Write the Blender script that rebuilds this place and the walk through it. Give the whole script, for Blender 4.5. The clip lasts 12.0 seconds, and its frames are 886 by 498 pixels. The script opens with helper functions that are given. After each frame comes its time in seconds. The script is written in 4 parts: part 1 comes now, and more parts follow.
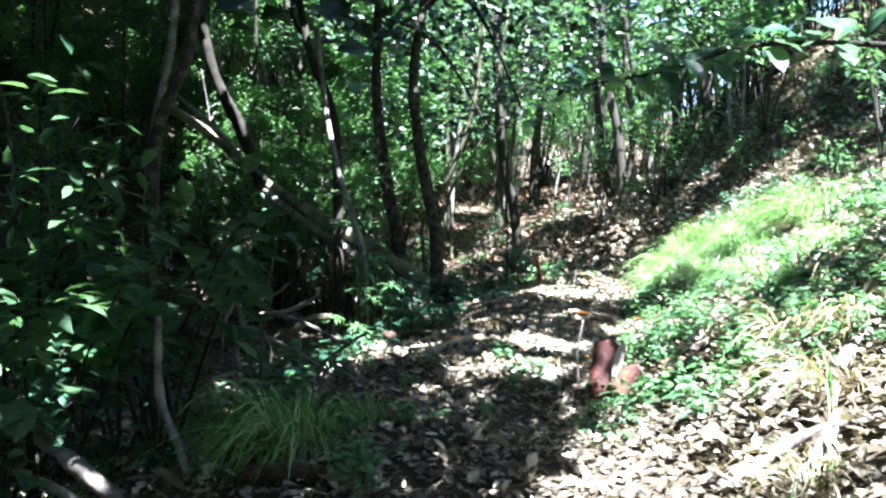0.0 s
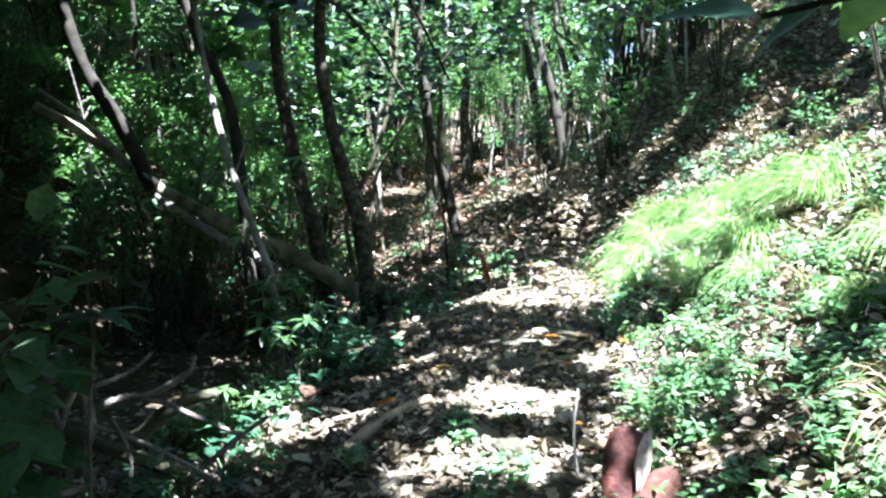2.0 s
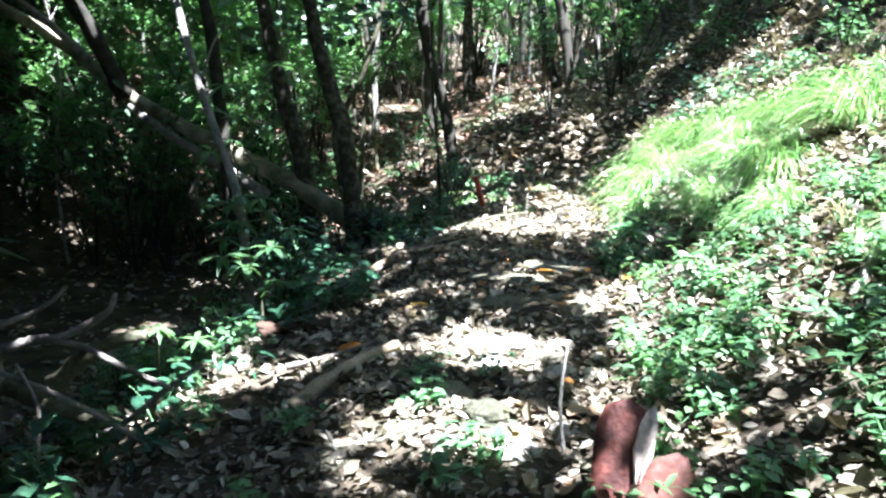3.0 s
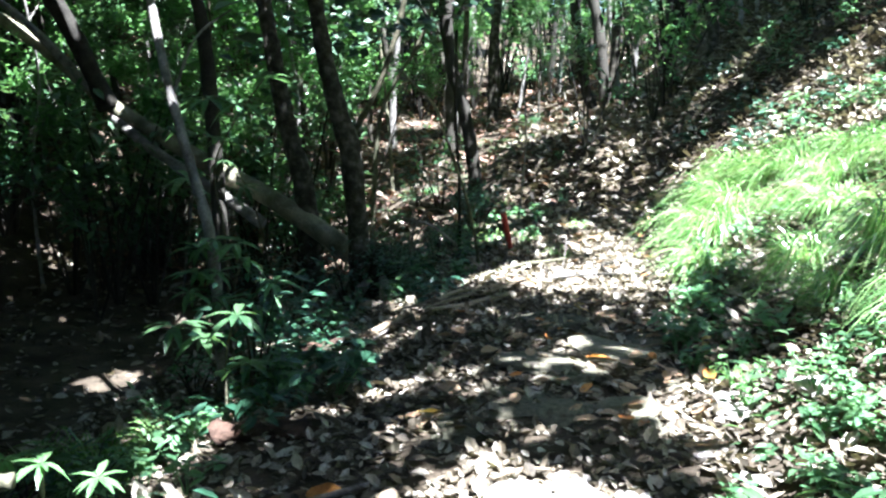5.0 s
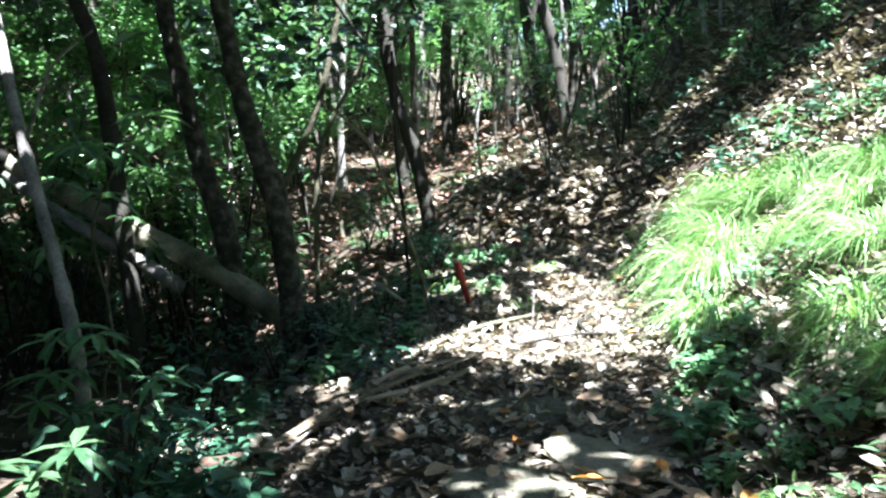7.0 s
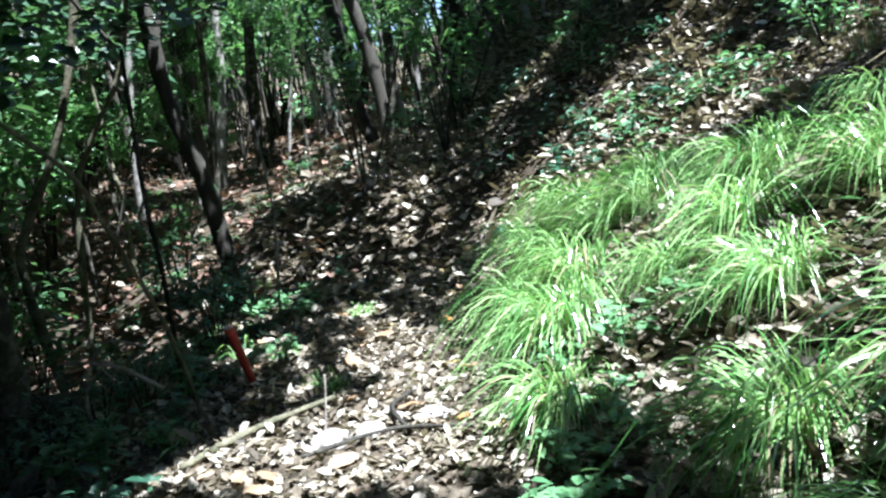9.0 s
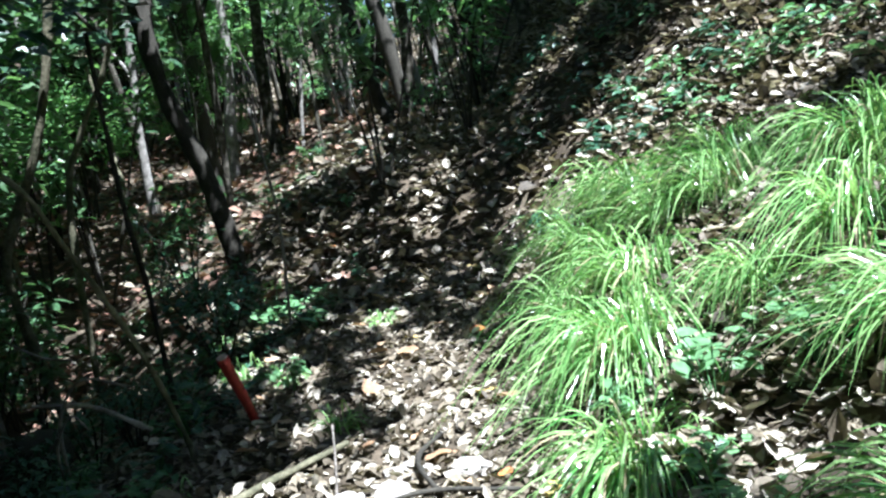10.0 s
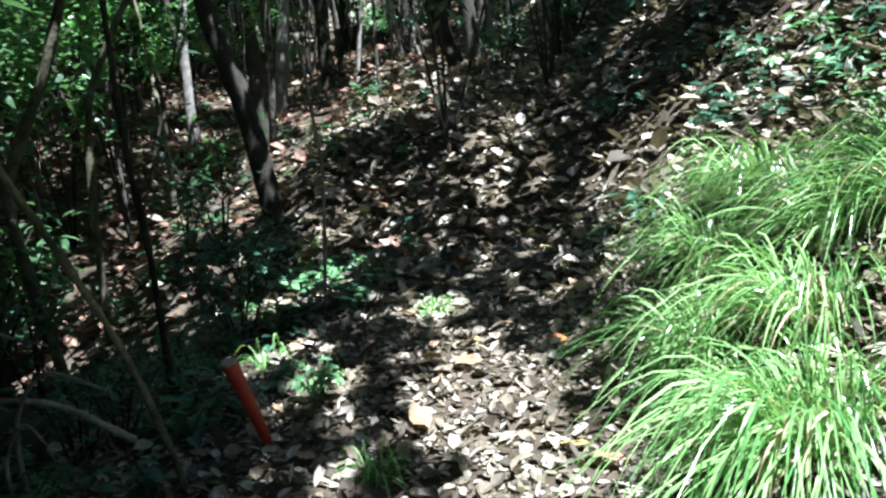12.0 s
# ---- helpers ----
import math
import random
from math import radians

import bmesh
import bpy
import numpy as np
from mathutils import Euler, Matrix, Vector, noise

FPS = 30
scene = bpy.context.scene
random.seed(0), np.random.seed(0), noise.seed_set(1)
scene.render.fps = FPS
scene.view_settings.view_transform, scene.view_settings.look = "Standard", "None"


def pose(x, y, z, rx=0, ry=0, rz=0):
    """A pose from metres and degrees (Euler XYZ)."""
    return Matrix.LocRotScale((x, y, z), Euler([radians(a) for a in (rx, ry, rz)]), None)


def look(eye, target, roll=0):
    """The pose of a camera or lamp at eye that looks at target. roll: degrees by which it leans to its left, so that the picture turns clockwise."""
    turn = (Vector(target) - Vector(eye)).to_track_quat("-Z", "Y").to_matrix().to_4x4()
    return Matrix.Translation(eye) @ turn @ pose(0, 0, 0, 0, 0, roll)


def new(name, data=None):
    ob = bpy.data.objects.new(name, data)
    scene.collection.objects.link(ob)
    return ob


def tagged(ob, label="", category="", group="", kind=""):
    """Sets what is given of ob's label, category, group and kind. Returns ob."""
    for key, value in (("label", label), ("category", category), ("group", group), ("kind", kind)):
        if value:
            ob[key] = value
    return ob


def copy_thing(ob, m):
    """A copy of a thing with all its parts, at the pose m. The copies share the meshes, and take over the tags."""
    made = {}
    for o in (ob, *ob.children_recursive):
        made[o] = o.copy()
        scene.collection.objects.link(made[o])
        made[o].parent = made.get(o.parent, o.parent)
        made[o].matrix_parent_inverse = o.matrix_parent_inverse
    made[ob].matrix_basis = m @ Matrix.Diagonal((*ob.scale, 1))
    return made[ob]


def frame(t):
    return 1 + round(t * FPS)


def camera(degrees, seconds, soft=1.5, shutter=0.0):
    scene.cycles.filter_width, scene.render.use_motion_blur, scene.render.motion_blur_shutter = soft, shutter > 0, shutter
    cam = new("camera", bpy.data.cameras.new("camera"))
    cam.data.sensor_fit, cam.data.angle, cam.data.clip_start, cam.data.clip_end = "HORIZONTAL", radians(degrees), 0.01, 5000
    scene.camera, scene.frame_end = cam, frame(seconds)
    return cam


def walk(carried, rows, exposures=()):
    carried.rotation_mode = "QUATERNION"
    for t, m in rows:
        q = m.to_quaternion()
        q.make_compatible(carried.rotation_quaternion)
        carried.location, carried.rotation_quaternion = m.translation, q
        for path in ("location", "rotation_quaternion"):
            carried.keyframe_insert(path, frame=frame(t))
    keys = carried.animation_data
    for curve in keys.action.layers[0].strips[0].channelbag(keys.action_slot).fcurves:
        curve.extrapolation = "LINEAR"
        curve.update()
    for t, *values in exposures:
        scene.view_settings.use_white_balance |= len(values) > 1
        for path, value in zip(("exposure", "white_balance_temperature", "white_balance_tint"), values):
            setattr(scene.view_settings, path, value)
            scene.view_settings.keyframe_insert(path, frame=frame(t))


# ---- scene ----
cam = camera(55.0, 12.0, 2.4)
PATH = [
    (0, (1.166, 0.792, 1.123), (0.589, 2.704, 1.018), 2.5),
    (0.5, (0.997, 1.325, 1.28), (0.419, 3.235, 1.144), 1.6),
    (1, (0.808, 1.785, 1.347), (0.331, 3.72, 1.182), -1.3),
    (1.5, (0.719, 2.344, 1.261), (0.237, 4.279, 1.118), -1.0),
    (2, (0.659, 2.694, 1.382), (0.235, 4.641, 1.213), -1.8),
    (2.5, (0.662, 3.107, 1.337), (0.24, 5.051, 1.129), -0.2),
    (2.7, (0.665, 3.278, 1.316), (0.229, 5.207, 1.018), -0.9),
    (4.3, (0.402, 4.412, 1.415), (0.002, 6.324, 0.986), 2.3),
    (4.5, (0.355, 4.553, 1.447), (-0.089, 6.463, 1.051), 1.1),
    (5, (0.306, 4.975, 1.384), (-0.17, 6.891, 1.061), 0.7),
    (5.5, (0.233, 5.231, 1.414), (-0.107, 7.178, 1.108), -0.8),
    (6, (0.237, 5.485, 1.411), (0.022, 7.455, 1.142), -3.3),
    (6.5, (0.273, 5.882, 1.373), (-0.021, 7.833, 1.045), -3.3),
    (7, (0.182, 6.327, 1.358), (-0.223, 8.271, 1.115), -2.3),
    (7.5, (0.262, 6.695, 1.393), (-0.028, 8.654, 1.113), -4.4),
    (7.7, (0.326, 6.882, 1.377), (0.091, 8.842, 1.056), -4.3),
    (9.3, (0.365, 8.373, 1.418), (0.314, 10.356, 1.166), -6.5),
    (9.5, (0.345, 8.545, 1.46), (0.254, 10.523, 1.179), -7.0),
    (10, (0.342, 8.965, 1.456), (0.217, 10.936, 1.145), -8.8),
    (10.5, (0.381, 9.222, 1.509), (0.218, 11.163, 1.054), -6.7),
    (11, (0.316, 9.457, 1.531), (0.083, 11.402, 1.128), -5.3),
    (11.5, (0.111, 9.822, 1.488), (-0.13, 11.777, 1.138), -5.4),
    (12, (0.093, 10.109, 1.48), (-0.139, 12.049, 1.053), -3.9),
]
walk(cam, [(t, look(eye, target, roll)) for t, eye, target, roll in PATH],
     [(0, 3.55, 5420, 20), (2.7, 3.5, 5420, 20), (4.3, 3.34, 5400, 20), (6.8, 3.34, 5430, 20), (7.7, 3.48, 5450, 20), (9.3, 2.24, 5320, 17), (12, 2.24, 5340, 17)])

# ---- sky, sun, exposure ----
TO_SUN = Vector((0.32, -0.22, 0.92)).normalized()
world = bpy.data.worlds.new("sky")
scene.world = world
world.use_nodes = True
wn = world.node_tree.nodes
sky = wn.new("ShaderNodeTexSky")
sky.sky_type, sky.sun_disc = "NISHITA", False
sky.sun_elevation = math.asin(TO_SUN.z)
sky.sun_rotation = math.atan2(TO_SUN.x, TO_SUN.y)
wn["Background"].inputs["Strength"].default_value = 0.05
world.node_tree.links.new(sky.outputs["Color"], wn["Background"].inputs["Color"])
sun_data = bpy.data.lights.new("sun", "SUN")
sun_data.energy, sun_data.angle, sun_data.color = 5.0, radians(0.55), (1.0, 0.96, 0.88)
sun = new("sun", sun_data)
sun.matrix_world = look(TO_SUN * 60, (0, 0, 0))

# ---- materials ----


def material(name, dark, light, rough=0.7, scale=6.0, bump=0.3, bump_scale=40.0, island=0.0, thin=0.0, tints=(), spec=0.4, obj=0.0):
    """Noise between two colours, with piece-to-piece variation, fine relief, and light passing through thin leaves."""
    m = bpy.data.materials.new(name)
    m.use_nodes = True
    n, link = m.node_tree.nodes, m.node_tree.links.new
    bsdf, out = n["Principled BSDF"], n["Material Output"]
    co = n.new("ShaderNodeTexCoord")
    noise_a = n.new("ShaderNodeTexNoise")
    noise_a.inputs["Scale"].default_value, noise_a.inputs["Detail"].default_value = scale, 5
    link(co.outputs["Object"], noise_a.inputs["Vector"])
    fac = noise_a.outputs["Fac"]
    ramp = n.new("ShaderNodeValToRGB")
    ramp.color_ramp.elements[0].position, ramp.color_ramp.elements[1].position = 0.32, 0.68
    ramp.color_ramp.elements[0].color, ramp.color_ramp.elements[1].color = (*dark, 1), (*light, 1)
    if island or obj:
        rnd = n.new("ShaderNodeNewGeometry" if island else "ShaderNodeObjectInfo")
        r_out = rnd.outputs["Random Per Island" if island else "Random"]
        mix = n.new("ShaderNodeMix")
        mix.inputs[0].default_value = island or obj
        link(fac, mix.inputs[2])
        link(r_out, mix.inputs[3])
        fac = mix.outputs[0]
        if island > 0.5:
            ramp.color_ramp.elements[0].position, ramp.color_ramp.elements[1].position = 0.08, 0.92
    for place, colour in tints:
        e = ramp.color_ramp.elements.new(place)
        e.color = (*colour, 1)
    link(fac, ramp.inputs["Fac"])
    colour_out = ramp.outputs["Color"]
    fine = n.new("ShaderNodeTexNoise")
    fine.inputs["Scale"].default_value, fine.inputs["Detail"].default_value = bump_scale, 6
    link(co.outputs["Object"], fine.inputs["Vector"])
    grain = n.new("ShaderNodeMix")
    grain.data_type, grain.blend_type = "RGBA", "MULTIPLY"
    grain.inputs[0].default_value = 0.55
    spread = n.new("ShaderNodeMapRange")
    spread.inputs["From Min"].default_value, spread.inputs["From Max"].default_value = 0.3, 0.7
    spread.inputs["To Min"].default_value, spread.inputs["To Max"].default_value = 0.45, 1.35
    link(fine.outputs["Fac"], spread.inputs["Value"])
    link(colour_out, grain.inputs[6])
    link(spread.outputs["Result"], grain.inputs[7])
    colour_out = grain.outputs[2]
    link(colour_out, bsdf.inputs["Base Color"])
    bsdf.inputs["Roughness"].default_value = rough
    bsdf.inputs["Specular IOR Level"].default_value = spec
    if bump:
        b = n.new("ShaderNodeBump")
        b.inputs["Strength"].default_value, b.inputs["Distance"].default_value = bump, 0.01
        link(fine.outputs["Fac"], b.inputs["Height"])
        link(b.outputs["Normal"], bsdf.inputs["Normal"])
    if thin:
        tr = n.new("ShaderNodeBsdfTranslucent")
        mx = n.new("ShaderNodeMixShader")
        mx.inputs["Fac"].default_value = thin
        warm = n.new("ShaderNodeMix")
        warm.data_type, warm.blend_type = "RGBA", "MULTIPLY"
        warm.inputs[0].default_value = 1.0
        warm.inputs[7].default_value = (1.32, 1.35, 0.85, 1)
        link(colour_out, warm.inputs[6])
        link(warm.outputs[2], tr.inputs["Color"])
        link(bsdf.outputs["BSDF"], mx.inputs[1])
        link(tr.outputs["BSDF"], mx.inputs[2])
        link(mx.outputs["Shader"], out.inputs["Surface"])
    return m


SOIL = material("soil", (0.035, 0.029, 0.019), (0.11, 0.09, 0.06), 0.95, 2.5, 0.9, 30, spec=0.15)
LITTER = material("dry_leaves", (0.052, 0.046, 0.032), (0.54, 0.51, 0.41), 0.62, 9, 0.3, 60, island=0.85, thin=0.12,
                  tints=((0.3, (0.11, 0.093, 0.06)), (0.62, (0.25, 0.217, 0.148))), spec=0.25)
LITTER_RED = material("russet_leaves", (0.08, 0.05, 0.034), (0.36, 0.22, 0.15), 0.75, 9, 0.3, 60, island=0.85, thin=0.12, spec=0.25)
GRASS = material("grass", (0.05, 0.18, 0.032), (0.37, 0.59, 0.22), 0.2, 4, 0.1, 60, island=0.85, thin=0.3, spec=1.0)
GRASS_DRY = material("dry_grass", (0.24, 0.2, 0.1), (0.42, 0.37, 0.22), 0.6, 4, 0.1, 60, island=0.7, thin=0.25)
LEAF = material("leaf_green", (0.036, 0.095, 0.04), (0.108, 0.205, 0.085), 0.33, 5, 0.15, 40, island=0.7, thin=0.38, spec=0.5)
# Dark leaves; also the shaded tone on the overhanging branch.
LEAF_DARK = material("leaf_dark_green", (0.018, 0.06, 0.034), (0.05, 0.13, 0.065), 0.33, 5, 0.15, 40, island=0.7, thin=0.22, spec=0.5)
# Darkened, near-opaque leaves for unseen crowns, so little light leaks through.
LEAF_SHADING = material("leaf_shading", (0.014, 0.045, 0.02), (0.035, 0.09, 0.038), 0.45, 5, 0.15, 40, island=0.7, thin=0.06, spec=0.4)
# Fresh leaves; also the lit copy of LEAF where foliage is brightened.
LEAF_BRIGHT = material("leaf_fresh_lit_green", (0.085, 0.22, 0.07), (0.19, 0.37, 0.14), 0.35, 5, 0.15, 40, island=0.7, thin=0.42, spec=0.5)
HERB = material("herb_green", (0.06, 0.17, 0.065), (0.19, 0.36, 0.16), 0.36, 5, 0.15, 40, island=0.7, thin=0.3, spec=0.5)
BARK = material("bark_brown", (0.017, 0.016, 0.012), (0.062, 0.059, 0.045), 0.9, 7, 0.9, 45, obj=0.35, spec=0.2)
# Pale bark; also stands in for sunlight on the far stems.
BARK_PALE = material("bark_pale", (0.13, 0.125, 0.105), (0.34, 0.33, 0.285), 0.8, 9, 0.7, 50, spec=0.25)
BARK_MOTTLED = material("bark_mottled", (0.026, 0.023, 0.018), (0.15, 0.138, 0.11), 0.9, 11, 1.0, 38, spec=0.2, tints=((0.5, (0.055, 0.053, 0.036)),))
BARK_MOSS = material("bark_mossy", (0.05, 0.055, 0.03), (0.2, 0.19, 0.12), 0.9, 5, 0.9, 40, spec=0.2)
LOG_BARK = material("log_bark", (0.1, 0.105, 0.06), (0.36, 0.34, 0.23), 0.88, 4, 0.9, 40, spec=0.2)
DEADWOOD = material("deadwood_grey", (0.11, 0.1, 0.085), (0.36, 0.33, 0.28), 0.85, 8, 0.8, 60, spec=0.2)
WOOD_TAN = material("split_wood_tan", (0.2, 0.155, 0.095), (0.42, 0.35, 0.23), 0.8, 10, 0.6, 70, obj=0.4, spec=0.2)
WOOD_RED = material("rotten_wood_red", (0.03, 0.02, 0.014), (0.1, 0.064, 0.043), 0.9, 9, 0.9, 50, spec=0.15)
STONE = material("stone_grey", (0.065, 0.068, 0.042), (0.24, 0.228, 0.155), 0.9, 9, 0.9, 35, obj=0.35, spec=0.25)
# Lit copy of the stone colour, for rocks in the sun patches.
STONE_SUNLIT = material("stone_sunlit", (0.3, 0.28, 0.24), (0.55, 0.52, 0.46), 0.9, 6, 0.8, 35, obj=0.3, spec=0.25)
SHEATH = material("dry_sheath_brown", (0.045, 0.014, 0.01), (0.16, 0.052, 0.036), 0.6, 9, 0.5, 45, spec=0.35)
SHEATH_IN = material("dry_sheath_pink", (0.13, 0.058, 0.042), (0.26, 0.125, 0.095), 0.6, 9, 0.4, 45, thin=0.15, spec=0.3)
# Pale colour stands in for the sun's highlight on one fold.
SHEATH_SUNLIT = material("dry_sheath_sunlit", (0.5, 0.4, 0.34), (0.7, 0.6, 0.52), 0.6, 9, 0.3, 45, spec=0.3)
LEAF_TAN = material("leaf_tan", (0.3, 0.19, 0.1), (0.5, 0.36, 0.22), 0.65, 9, 0.4, 50, thin=0.15, obj=0.3)
LEAF_YELLOW = material("leaf_yellow", (0.45, 0.33, 0.08), (0.62, 0.52, 0.2), 0.6, 9, 0.3, 50, thin=0.2, obj=0.3)
LEAF_ORANGE = material("leaf_orange", (0.38, 0.14, 0.03), (0.6, 0.3, 0.07), 0.6, 9, 0.3, 50, thin=0.2, obj=0.3)
RED_PAINT = material("red_paint", (0.3, 0.025, 0.018), (0.46, 0.05, 0.035), 0.55, 14, 0.3, 60, spec=0.45)
CUT_WOOD = material("weathered_cut_wood", (0.34, 0.24, 0.18), (0.52, 0.4, 0.32), 0.8, 20, 0.4, 80)

# ---- mesh helpers ----


def link_mesh(name, verts, faces, mat, parent=None, label="", smooth=False):
    """One mesh object from vertex and face lists, under a thing if one is given."""
    me = bpy.data.meshes.new(name)
    me.from_pydata([tuple(v) for v in verts] if not hasattr(verts, "tolist") else verts.tolist(), [], faces if not hasattr(faces, "tolist") else faces.tolist())
    me.materials.append(mat)
    if smooth:
        me.polygons.foreach_set("use_smooth", [True] * len(me.polygons))
    me.update()
    ob = new(name, me)
    if parent:
        ob.parent = parent
    if label:
        ob["label"] = label
    return ob


def part(name, mesh, mat, parent, label="", smooth=False):
    return link_mesh(name, mesh[0], mesh[1], mat, parent, label, smooth)


def thing(name, m, label, category, group="", kind=""):
    ob = new(name)
    ob.empty_display_size = 0.1
    ob.matrix_world = m
    return tagged(ob, label, category, group, kind)


def smooth_line(points, steps=5):
    """Catmull-Rom through points."""
    p = [Vector(q) for q in points]
    p = [p[0] * 2 - p[1]] + p + [p[-1] * 2 - p[-2]]
    out = []
    for i in range(1, len(p) - 2):
        a, b, c, d = p[i - 1 : i + 3]
        for k in range(steps):
            s = k / steps
            out.append(0.5 * (2 * b + (c - a) * s + (2 * a - 5 * b + 4 * c - d) * s * s + (3 * b - a - 3 * c + d) * s**3))
    out.append(p[-2])
    return out


def tube(points, r0, r1, sides=8, knobs=0.12, rng=None, steps=5, mesh=None, r_mid=None):
    """A bent, tapering, slightly knobbly limb, closed at both ends. Adds to mesh if one is given."""
    rng = rng or random
    verts, faces = mesh if mesh else ([], [])
    line = smooth_line(points, steps) if len(points) > 2 else [Vector(points[0]).lerp(Vector(points[1]), k / 4) for k in range(5)]
    base, n = len(verts), len(line)
    side = None
    for i, c in enumerate(line):
        way = (line[min(i + 1, n - 1)] - line[max(i - 1, 0)]).normalized()
        if side is None:
            side = way.orthogonal().normalized()
        side = (side - way * side.dot(way)).normalized()
        up = way.cross(side)
        r = r0 + (r1 - r0) * i / (n - 1)
        r *= 1 + rng.uniform(-knobs, knobs)
        for k in range(sides):
            a = 2 * math.pi * k / sides
            rr = r * (1 + rng.uniform(-knobs, knobs) * 0.6)
            verts.append(c + (side * math.cos(a) + up * math.sin(a)) * rr)
    for i in range(n - 1):
        for k in range(sides):
            q, s = base + i * sides + k, base + i * sides + (k + 1) % sides
            faces.append((q, s, s + sides, q + sides))
    faces.append(tuple(base + k for k in reversed(range(sides))))
    faces.append(tuple(base + (n - 1) * sides + k for k in range(sides)))
    return verts, faces


def leaf_mesh(pos, way, up, length, width, fold=0.25, droop=0.15, fine=True):
    """Many leaves at once from numpy arrays: pointed blades, folded along the midrib and drooping to the tip."""
    pos, way, up = (np.asarray(a, float) for a in (pos, way, up))
    length, width = np.asarray(length, float)[:, None], np.asarray(width, float)[:, None]
    way /= np.linalg.norm(way, axis=1, keepdims=True) + 1e-9
    side = np.cross(way, up)
    side /= np.linalg.norm(side, axis=1, keepdims=True) + 1e-9
    up = np.cross(side, way)
    n = len(pos)
    if not fine:
        v = np.stack([pos, pos + way * length * 0.45 + side * width * 0.5 + up * width * fold, pos + way * length - up * length * droop,
                      pos + way * length * 0.45 - side * width * 0.5 + up * width * fold], 1).reshape(-1, 3)
        b = (np.arange(n) * 4)[:, None]
        return v, np.concatenate([b + [0, 1, 2], b + [0, 2, 3]])
    rows = [(0.0, 0.0), (0.28, 0.42), (0.62, 0.44), (1.0, 0.0)]
    mid = [pos + way * length * s - up * length * droop * s * s for s, _ in rows]
    cols = [mid[0]]
    for (s, w), c in list(zip(rows, mid))[1:3]:
        cols += [c + side * width * w + up * width * fold * w, c, c - side * width * w + up * width * fold * w]
    cols.append(mid[3])
    v = np.stack(cols, 1).reshape(-1, 3)
    b = (np.arange(n) * 8)[:, None]
    tris = [(0, 1, 2), (0, 2, 3), (1, 4, 5), (1, 5, 2), (2, 5, 6), (2, 6, 3), (4, 7, 5), (5, 7, 6)]
    return v, np.concatenate([b + list(t) for t in tris])


def broad_leaf(ln, w, fold=0.2, droop=0.2, wave=0.0):
    """One smooth broad leaf along x: rounded outline, midrib fold, drooping tip, wavy rim."""
    verts, faces = [], []
    rows, cols = 9, 5
    for i in range(rows):
        s = i / (rows - 1)
        half = w * 0.5 * math.sin(math.pi * min(1, s ** 0.75 * 0.98 + 0.01)) ** 0.8
        for k in range(cols):
            c = k / (cols - 1) * 2 - 1
            verts.append((s * ln, c * half, abs(c) * half * fold - droop * ln * s * s + wave * ln * math.sin(s * 9 + c * 2) * abs(c)))
    for i in range(rows - 1):
        for k in range(cols - 1):
            a = i * cols + k
            faces.append((a, a + 1, a + cols + 1, a + cols))
    return verts, faces


def unit(rng, n):
    v = rng.normal(size=(n, 3))
    return v / np.linalg.norm(v, axis=1, keepdims=True)

def lerp_table(v, rows):
    """Smooth table look-up."""
    if v <= rows[0][0]:
        return rows[0][1]
    for (a, p), (b, q) in zip(rows, rows[1:]):
        if v <= b:
            s = (v - a) / (b - a)
            s = s * s * (3 - 2 * s)
            return p + (q - p) * s
    return rows[-1][1]


TRAIL_X = [(-6, 2.2), (0, 1.25), (3, 0.65), (6, 0.15), (9, 0.0), (12, -0.2), (15, -0.35), (20, -0.5), (26, -0.9), (40, -2)]
TRAIL_Z = [(-6, -0.7), (0, -0.33), (5, -0.1), (8, -0.02), (14, 0.03), (16.2, 0.1), (18.4, 1.02), (20, 1.22), (24, 1.75), (30, 2.4), (45, 4.5), (90, 11)]
BANK = [(-10, 0.5), (5, 0.55), (10, 0.6), (14, 0.58), (17, 0.78), (24, 0.8), (60, 0.6)]
# Negative drops raise an assumed far slope that blocks low sky light.
DROP = [(-0.6, 0.0), (0.6, 0.0), (1.4, 0.2), (2.5, 0.75), (4.5, 1.35), (7, 1.2), (10, -0.4), (14, -2.8), (20, -6.5), (32, -12), (80, -24)]


def ground(x, y):
    """Height of the ground: a trail along a hillside, a bank on one hand and a gully on the other."""
    d = x - lerp_table(y, TRAIL_X)
    z = lerp_table(y, TRAIL_Z)
    if d > 0.45:
        e = d - 0.45
        z += lerp_table(y, BANK) * (e * e / (e + 0.35)) * (1.0 if e < 10 else 10 / e + (e - 10) / e * 0.4) * 1.15
    elif d < -0.6:
        drop = lerp_table(-d, DROP)
        z -= drop * (1.0 if drop < 0 else lerp_table(y, [(0, 0.6), (8, 0.8), (13, 1.0), (16.5, 1.05), (18.4, 1.4), (22, 1.0), (36, 0.6)]))
    return z


def rest(x, y, rz=0, rx=0, ry=0, lift=0.0, size=1.0):
    """A pose on the ground."""
    return pose(x, y, ground(x, y) + lift, rx, ry, rz) @ Matrix.Scale(size, 4)


# ---- ground ----
def axis(lo, a, b, hi, step, grow=1.22):
    mid = list(np.arange(a, b, step))
    left, s = [a], step
    while left[-1] > lo:
        s *= grow
        left.append(left[-1] - s)
    right, s = [mid[-1]], step
    while right[-1] < hi:
        s *= grow
        right.append(right[-1] + s)
    return left[:0:-1] + mid + right[1:]


